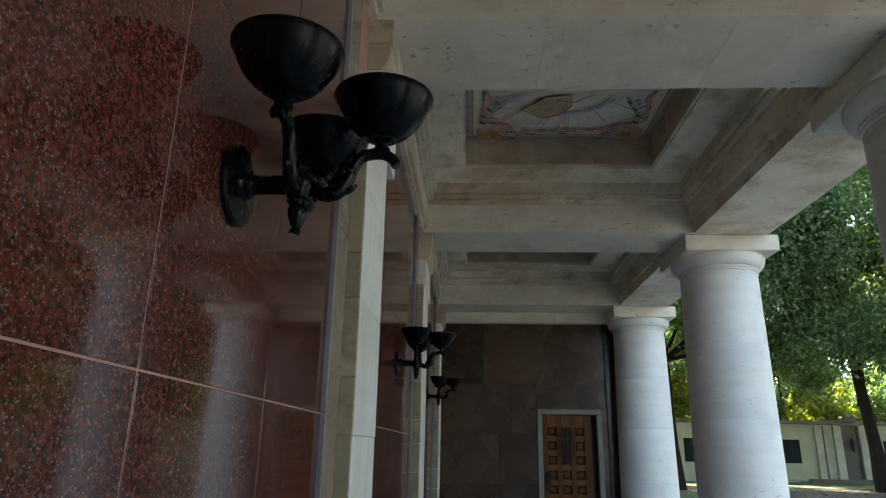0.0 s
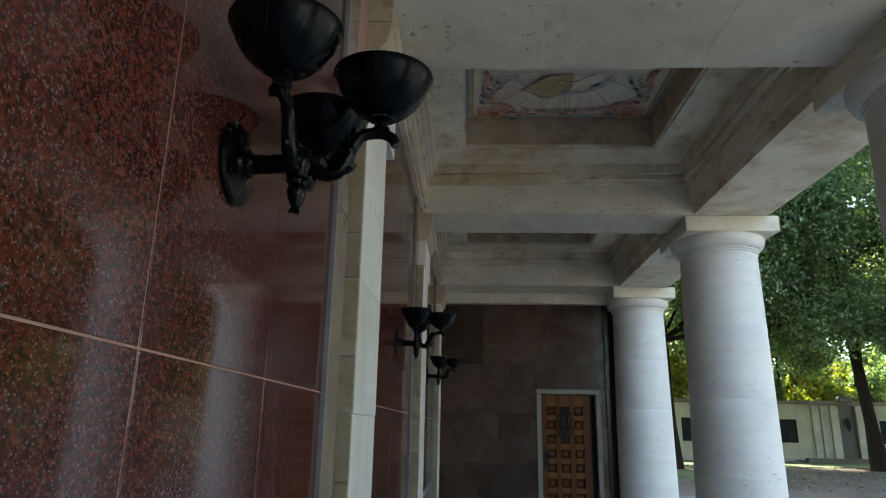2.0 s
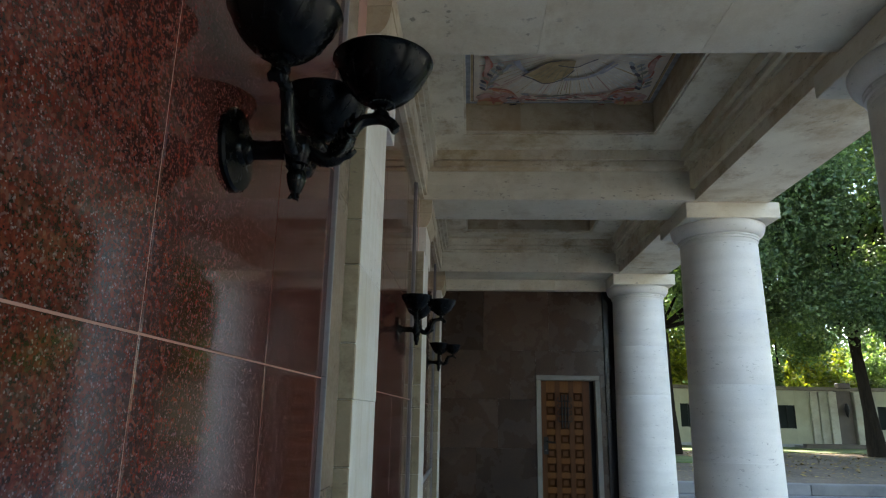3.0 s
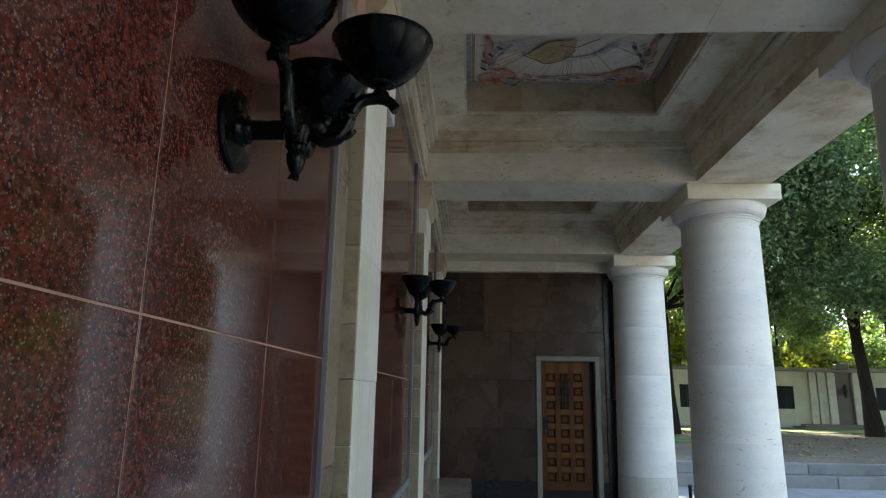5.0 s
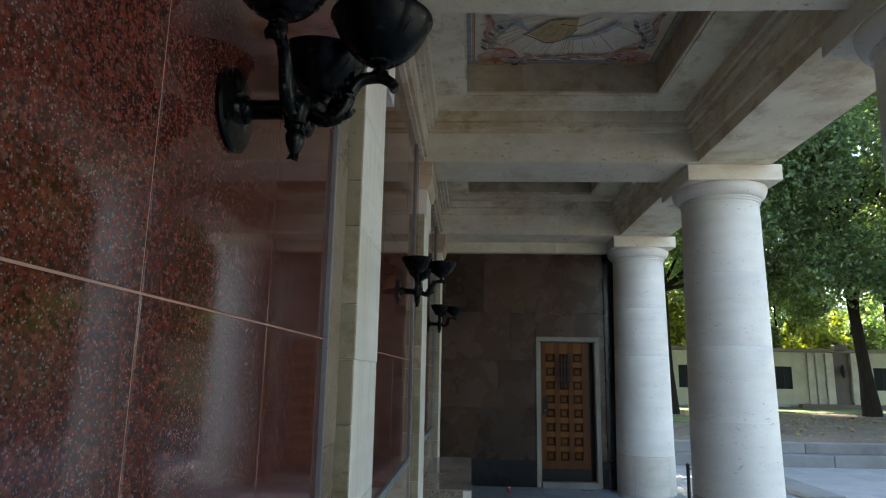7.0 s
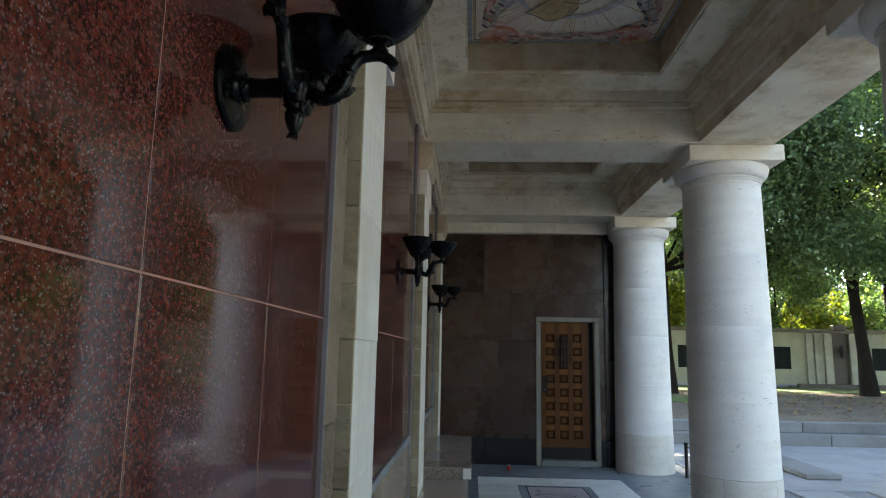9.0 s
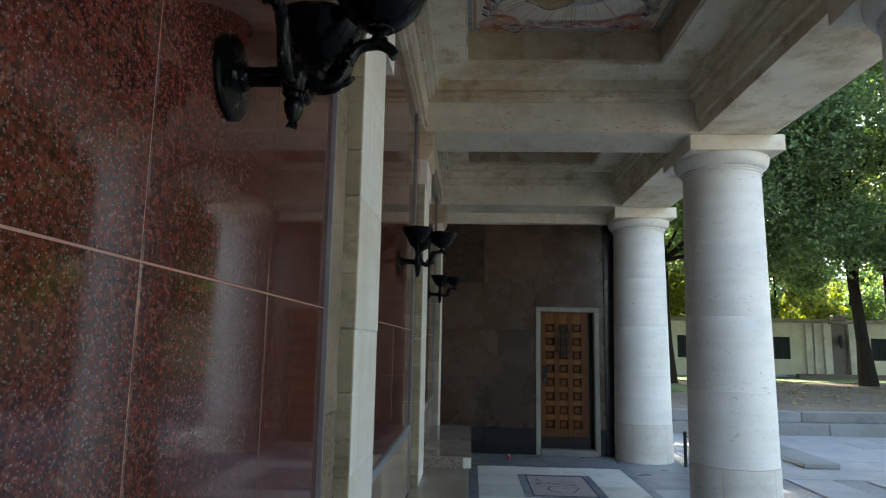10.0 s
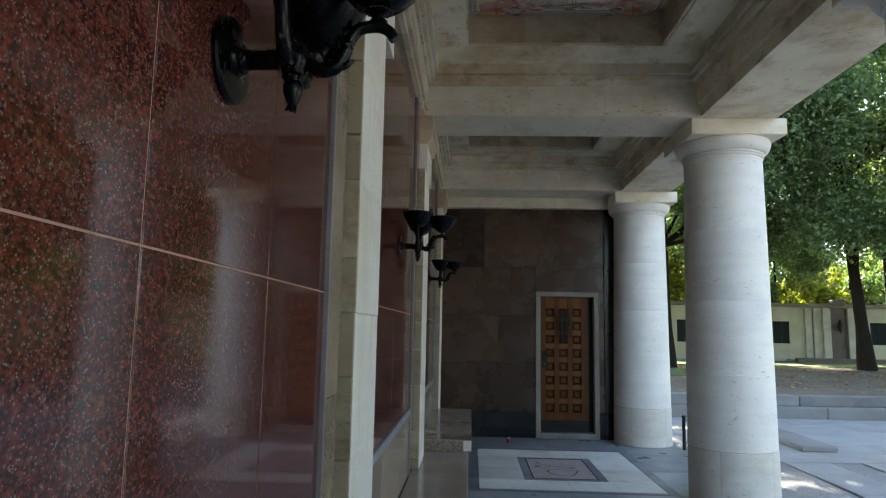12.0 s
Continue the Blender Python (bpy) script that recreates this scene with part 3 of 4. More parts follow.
# ---------------------------------------------------------------- columns
def build_columns():
    col = thing("column", (COLUMN_X, AXES[0], 0), "tall white marble column with a plain round capital", "column", "columns of the portico", "structure")
    def r(z):
        s = z / 3.45
        return 0.415 - 0.038 * s ** 1.3
    # lowest drum in curved segments
    n = 5
    for i in range(n):
        bm = bmesh.new()
        rows = []
        for z in (0.0, 0.006, 0.534, 0.54):
            inset = 0.005 if z in (0.0, 0.54) else 0.0
            row = []
            for j in range(11):
                edge = 0.004 if j in (0, 10) else 0.0
                a = 2 * math.pi * (i + j / 10) / n + (0.0035 if j == 0 else -0.0035 if j == 10 else 0) + 0.32
                row.append(bm.verts.new(((r(z) + 0.004 - inset - edge) * math.cos(a), (r(z) + 0.004 - inset - edge) * math.sin(a), z)))
            rows.append(row)
        for lo, hi in zip(rows, rows[1:]):
            for j in range(10):
                bm.faces.new((lo[j], lo[j + 1], hi[j + 1], hi[j]))
        part("base_stone", bm, MARBLE_BASE, col, "stained lower drum" if i == 0 else "", skew=False, smooth=True)
    part("core", lathe(bmesh.new(), [(0.395, 0.0), (0.395, 0.55)], 40), MORTAR, col, skew=False, smooth=True)
    z = 0.544
    for z1 in (1.25, 1.96, 2.67, 3.360):
        prof = [(r(z) - 0.0012, z), (r(z), z + 0.0015)] + [(r(z + (z1 - z) * t), z + (z1 - z) * t) for t in (0.25, 0.5, 0.75)] + [(r(z1), z1 - 0.0015), (r(z1) - 0.0012, z1)]
        part("shaft_drum", lathe(bmesh.new(), prof, 64), MARBLE, col, skew=False, smooth=True)
        z = z1 + 0.0005
    prof = [(0.376, 3.360), (0.379, 3.400), (0.391, 3.405), (0.391, 3.418), (0.383, 3.422), (0.397, 3.432), (0.397, 3.445), (0.389, 3.450)]
    prof += [(0.389 + 0.074 * math.sin(t), 3.450 + 0.115 * (1 - math.cos(t))) for t in (math.pi / 2 * i / 8 for i in range(1, 9))]
    prof += [(0.458, 3.574)]
    part("capital", lathe(bmesh.new(), prof, 64), MARBLE, col, skew=False, smooth=True)
    part("abacus", a_box(-0.458, 0.458, -0.458, 0.458, 3.574, SOFFIT - 0.001, bevel=0.006), ABACUS_STONE, col, "square top slab")
    for y in AXES[1:]:
        copy_thing(col, pose(COLUMN_X, y, 0))


# ---------------------------------------------------------------- beams, architrave, ceiling
def build_beams():
    rnd = random.Random(5)
    # outer architrave, stone by stone
    arch = thing("architrave", (0, 0, 0), "stained limestone architrave lying on the columns", "beam", kind="structure")
    outline = [(ARCH_IN + 0.02, SOFFIT), (ARCH_OUT, SOFFIT), (ARCH_OUT, 4.34), (ARCH_IN - 0.02, 4.34), (ARCH_IN - 0.02, SOFFIT + 0.12), (ARCH_IN + 0.02, SOFFIT + 0.12)]
    edges = [START_Y] + [a + o for a in AXES for o in (-0.85, 0.42)] + [END_Y + 0.4]
    for a, b in zip(edges, edges[1:]):
        part("architrave_stone", extrude_y(bmesh.new(), outline, a + 0.001, b - 0.001), LIMESTONE, arch)
    part("entablature", extrude_y(bmesh.new(), [(ARCH_OUT - 0.5, 4.34), (ARCH_OUT + 0.02, 4.34), (ARCH_OUT + 0.3, 4.8), (ARCH_OUT + 0.3, 5.0), (ARCH_OUT - 0.5, 5.0)], START_Y, END_Y + 0.4), LIMESTONE, arch)
    for y in AXES:
        beam = thing("cross_beam", (0, y + BEAM_SHIFT, 0), "pale limestone cross beam of long blocks", "beam", "cross beams of the portico", "structure")
        xs = [0.0, rnd.uniform(0.87, 0.91), rnd.uniform(1.80, 1.90), ARCH_IN + 0.0192]
        for a, b in zip(xs, xs[1:]):
            box_part("beam_block", BEAM_STONE, beam, a + 0.0003, b - 0.0003, -BEAM_W / 2, BEAM_W / 2, SOFFIT, FASCIA - 0.001, 0.0015)
    ceil = bmesh.new()
    mould = bmesh.new()
    for y in AXES[:-1] + [AXES[-1]]:
        y0, y1 = y + BEAM_SHIFT + BEAM_W / 2, y + BEAM_SHIFT + BAY - BEAM_W / 2
        if y == AXES[-1]:
            y1 = END_Y + 0.03
        xl, xr = 0.070, ARCH_IN - 0.02
        # stepped cornice round the bay: rings of growing overhang
        for z0, z1, out in ((FASCIA - 0.035, FASCIA, 0.025), (FASCIA, FASCIA + 0.045, 0.065), (FASCIA + 0.045, FASCIA + 0.06, 0.05), (FASCIA + 0.06, LEDGE, 0.10)):
            for b in ((xl - 0.05, xl + out, y0, y1, z0, z1), (xr - out, xr + 0.05, y0, y1, z0, z1),
                      (xl + out, xr - out, y0 - 0.05, y0 + out, z0, z1), (xl + out, xr - out, y1 - out, y1 + 0.05, z0, z1)):
                box(mould, *b)
        # ledge with the square recess
        a, b, c, d = 0.446, 2.254, y0 + 0.365, y1 - 0.455
        if y == AXES[-1]:
            box(ceil, xl - 0.1, xr + 0.1, y0, y1, LEDGE, LEDGE + 0.1)
            continue
        box(ceil, -0.1, a, y0 - 0.1, y1 + 0.1, LEDGE, PANEL + 0.1)
        box(ceil, b, ARCH_OUT - 0.5, y0 - 0.1, y1 + 0.1, LEDGE, PANEL + 0.1)
        box(ceil, a, b, y0 - 0.1, c, LEDGE, PANEL + 0.1)
        box(ceil, a, b, d, y1 + 0.1, LEDGE, PANEL + 0.1)
        box(ceil, a, b, c, d, PANEL, PANEL + 0.1)
        for q in ((a - 0.001, a + 0.02, c, d), (b - 0.02, b + 0.001, c, d), (a + 0.02, b - 0.02, c - 0.001, c + 0.02), (a + 0.02, b - 0.02, d - 0.02, d + 0.001)):
            box(mould, *q, LEDGE + 0.015, LEDGE + 0.04)
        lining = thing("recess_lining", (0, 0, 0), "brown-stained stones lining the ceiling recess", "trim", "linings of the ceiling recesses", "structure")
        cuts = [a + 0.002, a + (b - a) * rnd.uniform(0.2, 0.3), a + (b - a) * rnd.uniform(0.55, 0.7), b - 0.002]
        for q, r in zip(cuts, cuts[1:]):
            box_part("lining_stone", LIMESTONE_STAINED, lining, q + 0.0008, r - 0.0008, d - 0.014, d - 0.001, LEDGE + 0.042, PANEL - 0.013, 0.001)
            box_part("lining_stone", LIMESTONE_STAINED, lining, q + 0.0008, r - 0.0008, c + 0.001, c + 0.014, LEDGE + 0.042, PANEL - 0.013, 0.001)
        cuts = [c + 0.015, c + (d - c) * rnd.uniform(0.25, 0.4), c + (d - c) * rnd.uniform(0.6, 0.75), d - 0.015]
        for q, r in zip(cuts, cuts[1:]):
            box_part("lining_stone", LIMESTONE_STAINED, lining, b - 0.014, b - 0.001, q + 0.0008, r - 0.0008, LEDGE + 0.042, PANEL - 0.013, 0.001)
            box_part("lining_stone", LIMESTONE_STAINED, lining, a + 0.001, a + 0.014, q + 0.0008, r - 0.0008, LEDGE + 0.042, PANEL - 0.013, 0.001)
        build_fresco(a, b, c, d)
    tagged(part("trim", mould, LIMESTONE), "stepped limestone cornice round the ceiling fields", "trim", kind="structure")
    tagged(part("ceiling", ceil, LIMESTONE), "limestone coffered ceiling with sunken square fields", "ceiling", kind="structure")
    roof = part("roof", a_box(-0.6, ARCH_OUT + 0.35, START_Y - 0.3, END_Y + 0.6, 5.01, 5.3), PAVING)
    tagged(roof, "flat stone roof slab over the portico", "roof", kind="structure")
    # unseen end wall, added to close the portico against light from behind
    back = thing("wall_south", (0, START_Y, 0), "plain limestone wall added unseen behind the camera", "wall", kind="structure")
    part("wall_core", a_box(-0.6, 3.62, -0.4, 0, -0.3, 5.0), LIMESTONE, back)


def flat(points, z):
    bm = bmesh.new()
    bm.faces.new([bm.verts.new((x, y, z)) for x, y in points][::-1])
    return bm


def blob(cx, cy, rx, ry, turn=0.0, n=14, rough=0.12, seed=0):
    """An uneven rounded outline."""
    rnd = random.Random(seed)
    pts = []
    for i in range(n):
        t = 2 * math.pi * i / n
        k = 1 + rnd.uniform(-rough, rough)
        x, y = rx * k * math.cos(t), ry * k * math.sin(t)
        pts.append((cx + x * math.cos(turn) - y * math.sin(turn), cy + x * math.sin(turn) + y * math.cos(turn)))
    return pts


def ribbon(points, w0, w1):
    """A tapering painted stroke along points."""
    pts = smooth_path([(x, y, 0) for x, y in points], 5)
    lo, hi = [], []
    for i, p in enumerate(pts):
        d = (pts[min(i + 1, len(pts) - 1)] - pts[max(i - 1, 0)]).normalized()
        w = w0 + (w1 - w0) * i / (len(pts) - 1)
        lo.append((p.x - d.y * w, p.y + d.x * w))
        hi.append((p.x + d.y * w, p.y - d.x * w))
    return lo + hi[::-1]


def build_fresco(a, b, c, d):
    """A painted ceiling field: rays, a drooping shape, corner sprays and a framing line."""
    cx, cy = (a + b) / 2, (c + d) / 2
    f = thing("ceiling_painting", (cx, cy, PANEL), "faded painted ceiling field with rays, sprays and red stars", "painting", "ceiling paintings")
    hx, hy = (b - a) / 2, (d - c) / 2
    rnd = random.Random(int(c * 7))
    part("field", a_box(-hx + 0.001, hx - 0.001, -hy + 0.001, hy - 0.001, -0.012, -0.002), P_BLUE, f)
    part("plaster", a_box(-hx + 0.055, hx - 0.055, -hy + 0.055, hy - 0.055, -0.016, -0.011), FRESCO, f)
    level = [-0.0165]

    def dab(name, pts, mat):
        level[0] -= 0.00004
        bm = flat(pts, level[0])
        for face in bm.faces:
            face.normal_update()
            if face.normal.z > 0:
                face.normal_flip()
        part(name, bm, mat, f)

    for s in (-1, 1):
        dab("frame_line", [(s * (hx - 0.082), -hy + 0.07), (s * (hx - 0.060), -hy + 0.07), (s * (hx - 0.060), hy - 0.07), (s * (hx - 0.082), hy - 0.07)], P_TAN)
        dab("frame_line", [(s * (hx - 0.082), -hy + 0.07), (s * (hx - 0.087), -hy + 0.07), (s * (hx - 0.087), hy - 0.07), (s * (hx - 0.082), hy - 0.07)], P_DARK)
        dab("frame_line", [(-hx + 0.06, s * (hy - 0.065)), (-hx + 0.06, s * (hy - 0.078)), (hx - 0.06, s * (hy - 0.078)), (hx - 0.06, s * (hy - 0.065))], P_DARK)
    for i in range(150):
        t, w = 2 * math.pi * (i + rnd.uniform(-0.3, 0.3)) / 150, rnd.uniform(0.004, 0.011)
        r0, r1 = rnd.uniform(0.16, 0.4), rnd.uniform(0.66, 0.92)
        r1 = min(r1, (hx - 0.13) / max(0.05, abs(math.cos(t))), (hy - 0.2) / max(0.05, abs(math.sin(t))))
        dab("ray", [(r0 * math.cos(t - w * 0.6), r0 * math.sin(t - w * 0.6)), (r1 * math.cos(t - w), r1 * math.sin(t - w)),
                    (r1 * math.cos(t + w), r1 * math.sin(t + w)), (r0 * math.cos(t + w * 0.6), r0 * math.sin(t + w * 0.6))],
            rnd.choice((P_PALE, P_PALE, P_PALE, P_PALE, P_TAN, P_PINK)))
    for q in (-1, 1):
        # bottom edge: a pink band of plants, mounds with stars, ribbons and leaf sprays in the corners
        for i in range(80):
            x = rnd.uniform(-hx + 0.15, hx - 0.15)
            y = q * (hy - rnd.uniform(0.09, 0.23))
            dab("plant_stroke", blob(x, y, rnd.uniform(0.02, 0.09), rnd.uniform(0.006, 0.022), rnd.uniform(-0.5, 0.5), 10, 0.3, i), rnd.choice((P_PINK, P_PINK, P_GREEN, P_BLUE, P_RED)))
        for s in (-1, 1):
            X, Y = s * 0.62, q * 0.83
            dab("mound", blob(X + s * 0.02, Y - q * 0.02, 0.15, 0.13, 0, 18, 0.14, 3), P_PINK)
            dab("mound", blob(X + s * 0.03, Y + q * 0.03, 0.12, 0.08, 0, 18, 0.16, 5), P_ORANGE)
            dab("mound", blob(X + s * 0.05, Y + q * 0.07, 0.12, 0.06, 0, 14, 0.15, 8), P_TAN)
            for i in range(14):
                dab("plant_stroke", blob(X - s * rnd.uniform(-0.12, 0.32), Y + q * rnd.uniform(-0.16, 0.10), rnd.uniform(0.015, 0.05), rnd.uniform(0.008, 0.02), rnd.uniform(-1.2, 1.2), 9, 0.3, i), rnd.choice((P_RED, P_PINK, P_BLUE, P_DARK, P_TAN, P_GREEN)))
            star = [(X + (0.085 if i % 2 == 0 else 0.032) * math.cos(i * math.pi / 5 + 0.4), Y + (0.095 if i % 2 == 0 else 0.036) * math.sin(i * math.pi / 5 + 0.4)) for i in range(10)]
            dab("star", star, P_RED)
            for i in range(3):
                dab("ribbon", ribbon([(s * (0.72 - 0.015 * i), q * (0.05 + 0.05 * i)), (s * (0.67 + 0.02 * i), q * (0.20 + 0.04 * i)), (s * (0.73 - 0.02 * i), q * (0.34 + 0.05 * i)), (s * (0.68 - 0.05 * i), q * 0.55)],
                                     0.020, 0.012), (P_RED, P_PINK, P_PINK)[i])
                dab("ribbon", ribbon([(s * (0.70 - 0.06 * i), q * (0.60 + 0.03 * i)), (s * (0.50 - 0.03 * i), q * (0.64 + 0.05 * i)), (s * (0.40 - 0.02 * i), q * (0.80 + 0.04 * i))], 0.016, 0.008), (P_RED, P_ORANGE, P_PINK)[i])
            for i in range(15):
                t = i / 14
                lx, ly = s * (0.70 - 0.12 * t + 0.03 * math.sin(5 * t)), q * (0.60 - 0.42 * t)
                dab("painted_leaf", blob(lx + (0.036 if i % 2 else -0.036), ly, 0.044, 0.019, (-0.9 if i % 2 else 0.9) * q, 10, 0.15, i), P_DARK if i % 4 == 0 else P_BLUE if i % 3 else P_GREEN)
            dab("painted_stem", ribbon([(s * 0.70, q * 0.62), (s * 0.66, q * 0.40), (s * 0.59, q * 0.18)], 0.005, 0.003), P_GREEN)
    # the drooping ochre shape and the dark and lilac strokes near the middle
    dab("painted_stroke", ribbon([(-0.46, 0.12), (-0.42, 0.22), (-0.33, 0.34)], 0.030, 0.014), P_LILAC)
    dab("painted_stroke", ribbon([(-0.02, 0.44), (0.12, 0.42), (0.25, 0.35), (0.36, 0.14)], 0.022, 0.014), P_LILAC)
    dab("painted_stroke", ribbon([(0.20, 0.36), (0.30, 0.32), (0.40, 0.18)], 0.018, 0.010), P_LILAC)
    dab("painted_shape", [(-0.38, 0.34), (-0.29, 0.27), (-0.19, 0.14), (0.04, 0.12), (0.04, 0.29), (-0.03, 0.41), (-0.10, 0.48), (-0.18, 0.51), (-0.26, 0.47), (-0.30, 0.40)], P_TAN)
    for pts in ([(-0.40, 0.37), (-0.30, 0.27), (-0.19, 0.15), (-0.08, 0.12)], [(-0.39, 0.36), (-0.29, 0.43), (-0.18, 0.51), (-0.04, 0.44), (0.05, 0.28)],
                [(-0.10, 0.20), (0.05, 0.23), (0.13, 0.17), (0.22, 0.10)]):
        dab("painted_line", ribbon(pts, 0.007, 0.006), P_DARK)
    for i in range(5):
        dab("painted_fold", ribbon([(-0.30 + 0.065 * i, 0.38 + 0.02 * i), (-0.22 + 0.05 * i, 0.30), (-0.15 + 0.04 * i, 0.19)], 0.004, 0.002), P_GREEN)


# ---------------------------------------------------------------- benches
def build_benches():
    for y0, y1, top, depth in ((3.15, 6.80, 0.40, 0.50), (6.86, 9.5, 0.51, 0.53)):
        b = thing("stone_bench", (0.012, y0, 0), "polished brown stone bench along the wall", "bench", "wall benches")
        box_part("seat_slab", DADO, b, 0, depth, 0, y1 - y0, top - 0.12, top, 0.006)
        if y0 > 6:
            box_part("rough_end", BROKEN, b, 0.02, depth - 0.09, -0.012, -0.001, top - 0.118, top - 0.012, 0.004, "rough broken end")
            box_part("patched_corner", PALE_STONE, b, depth - 0.088, depth - 0.004, -0.02, -0.001, top - 0.11, top - 0.008, 0.006, "pale patched corner")
        for y in (0.25, y1 - y0 - 0.45):
            box_part("support", DADO, b, 0, depth - 0.08, y, y + 0.22, 0.0, top - 0.121, 0.004)


# ---------------------------------------------------------------- wall lamps
def leaf_blade(bm, m, base, tip, width, bend, n=7):
    """A thick scalloped leaf from base to tip."""
    base, tip = Vector(base), Vector(tip)
    along = tip - base
    side = Vector((0, 1, 0))
    out = along.cross(side).normalized()
    rows = []
    for i in range(n):
        s = i / (n - 1)
        w = width * (math.sin(math.pi * min(1, 0.18 + 0.82 * s)) ** 0.8) * (1.0 if i % 2 else 0.72) + 0.0008
        p = base + along * s + out * bend * math.sin(math.pi * s)
        rows.append([bm.verts.new(m @ q) for q in (p - side * w, p + out * 0.010 * (1 - s) + out * 0.003, p + side * w, p - out * 0.008)])
    for lo, hi in zip(rows, rows[1:]):
        for q in range(4):
            bm.faces.new((lo[q], lo[(q + 1) % 4], hi[(q + 1) % 4], hi[q]))
    bm.faces.new(rows[0][::-1])
    bm.faces.new(rows[-1])


def smooth_path(points, n=5):
    """More points along a Catmull-Rom curve."""
    p = [Vector(q) for q in points]
    p = [p[0] * 2 - p[1]] + p + [p[-1] * 2 - p[-2]]
    out = []
    for a, b, c, d in zip(p, p[1:], p[2:], p[3:]):
        for i in range(n):
            t = i / n
            out.append(0.5 * (2 * b + (c - a) * t + (2 * a - 5 * b + 4 * c - d) * t * t + (3 * b - a - 3 * c + d) * t ** 3))
    return out + [p[-2]]


BOWL_R, BOWL_H, BOWL_Z = 0.139, 0.124, 0.141


def bowl_point(u, grow=0.0):
    """Radius and height on the bowl, from its foot (0) to its rim (1)."""
    return (BOWL_R + grow) * u ** 0.76, BOWL_Z + BOWL_H * u * u


LAMP_Y, LAMP_Z = 1.307, 2.196


def build_sconces():
    size = Matrix.Scale(0.80, 4)
    s = thing("wall_lamp", (0, LAMP_Y, LAMP_Z), "black bronze wall lamp with three open bowls", "wall lamp", "lamps along the granite wall")
    plate = [(0.118, 0.0), (0.118, 0.011), (0.111, 0.018), (0.060, 0.021), (0.046, 0.024), (0.042, 0.034), (0.034, 0.04)]
    out = pose(0.0005, 0, 0, 0, 90)
    part("wall_plate", lathe(bmesh.new(), plate, 56, out), BRONZE, s, skew=False, smooth=True)
    stem = [(0.040, 0.03), (0.038, 0.045), (0.029, 0.052), (0.027, 0.06), (0.027, 0.135), (0.031, 0.145)]
    part("stem", lathe(bmesh.new(), stem, 28, out), BRONZE, s, skew=False, smooth=True)
    hub = [(0.012, -0.05), (0.03, -0.044), (0.040, -0.02), (0.043, 0.0), (0.040, 0.02), (0.028, 0.038), (0.015, 0.045)]
    part("hub", lathe(bmesh.new(), hub, 32, pose(0.18, 0, 0)), BRONZE, s, skew=False, smooth=True)
    bm = lathe(bmesh.new(), [(0.012, -0.04), (0.026, -0.05), (0.022, -0.062), (0.028, -0.075), (0.025, -0.095), (0.016, -0.12), (0.006, -0.142)], 18, pose(0.18, 0, 0))
    finial = part("finial", bm, BRONZE, s, "leafy bud below the hub", skew=False, smooth=True)
    for i in range(6):
        m = pose(0.18, 0, 0, 0, 0, 60 * i + 20)
        bm = bmesh.new()
        leaf_blade(bm, m, (0.022, 0, -0.048), (0.012 + 0.006 * (i % 2), 0, -0.118 - 0.024 * (i % 2)), 0.016, -0.020, 9)
        part("finial_leaf", bm, BRONZE, finial, skew=False, smooth=True)
    for ang, length in ((-88, 0.232), (4, 0.220), (89, 0.236)):
        m = pose(0.18, 0, 0, 0, 0, ang)
        path = smooth_path([(0.03, 0, -0.002), (0.072, 0, -0.027), (0.108, 0, -0.018), (0.132, 0, 0.022), (0.146, 0, 0.062), (0.172, 0, 0.092), (length, 0, 0.099), (length + 0.03, 0, 0.086), (length + 0.04, 0, 0.072)], 4)
        n = len(path)
        rad = [0.0215 - 0.007 * i / (n - 1) for i in range(n)]
        rad[0], rad[-1] = 0.018, 0.016
        arm = part("arm", tube(bmesh.new(), [m @ p for p in path], rad, 12), BRONZE, s, skew=False, smooth=True)
        for q, (base, tip, width, bend) in enumerate((((0.088, 0, -0.020), (0.090, 0, 0.026), 0.026, 0.006), ((0.108, 0, -0.008), (0.101, 0, 0.050), 0.026, 0.006),
                                                      ((0.120, 0, 0.016), (0.111, 0, 0.072), 0.024, 0.006), ((0.133, 0, 0.046), (0.125, 0, 0.096), 0.020, 0.005),
                                                      ((0.150, 0, 0.076), (0.141, 0, 0.114), 0.014, 0.004), ((0.118, 0, -0.022), (0.154, 0, 0.006), 0.015, -0.005),
                                                      ((0.052, 0, -0.014), (0.044, 0, 0.034), 0.022, 0.006))):
            bm = bmesh.new()
            leaf_blade(bm, m, base, tip, width, bend)
            part("arm_leaf", bm, BRONZE, arm, skew=False, smooth=True)
        part("scroll_end", box(bmesh.new(), -0.012, 0.012, -0.018, 0.018, -0.012, 0.012, bevel=0.004), BRONZE, arm, skew=False).matrix_local = m @ pose(length + 0.038, 0, 0.074, 0, 50)
        cup = [(0.012, 0.09), (0.015, 0.103), (0.024, 0.109), (0.024, 0.115), (0.013, 0.120), (0.012, 0.130), (0.026, 0.135), (0.034, 0.141), (0.030, 0.147)]
        seat = m @ pose(length, 0, 0)
        part("cup", lathe(bmesh.new(), cup, 24, seat), BRONZE, s, skew=False, smooth=True)
        prof = [(0.018, BOWL_Z)] + [bowl_point(i / 18) for i in range(2, 19)]
        prof += [(BOWL_R + 0.003, BOWL_Z + BOWL_H + 0.003), (BOWL_R + 0.003, BOWL_Z + BOWL_H + 0.008), (BOWL_R - 0.001, BOWL_Z + BOWL_H + 0.010), (BOWL_R - 0.006, BOWL_Z + BOWL_H + 0.006)]
        prof += [(r - 0.006, z + 0.005) for r, z in (bowl_point(i / 12) for i in range(11, 1, -1))]
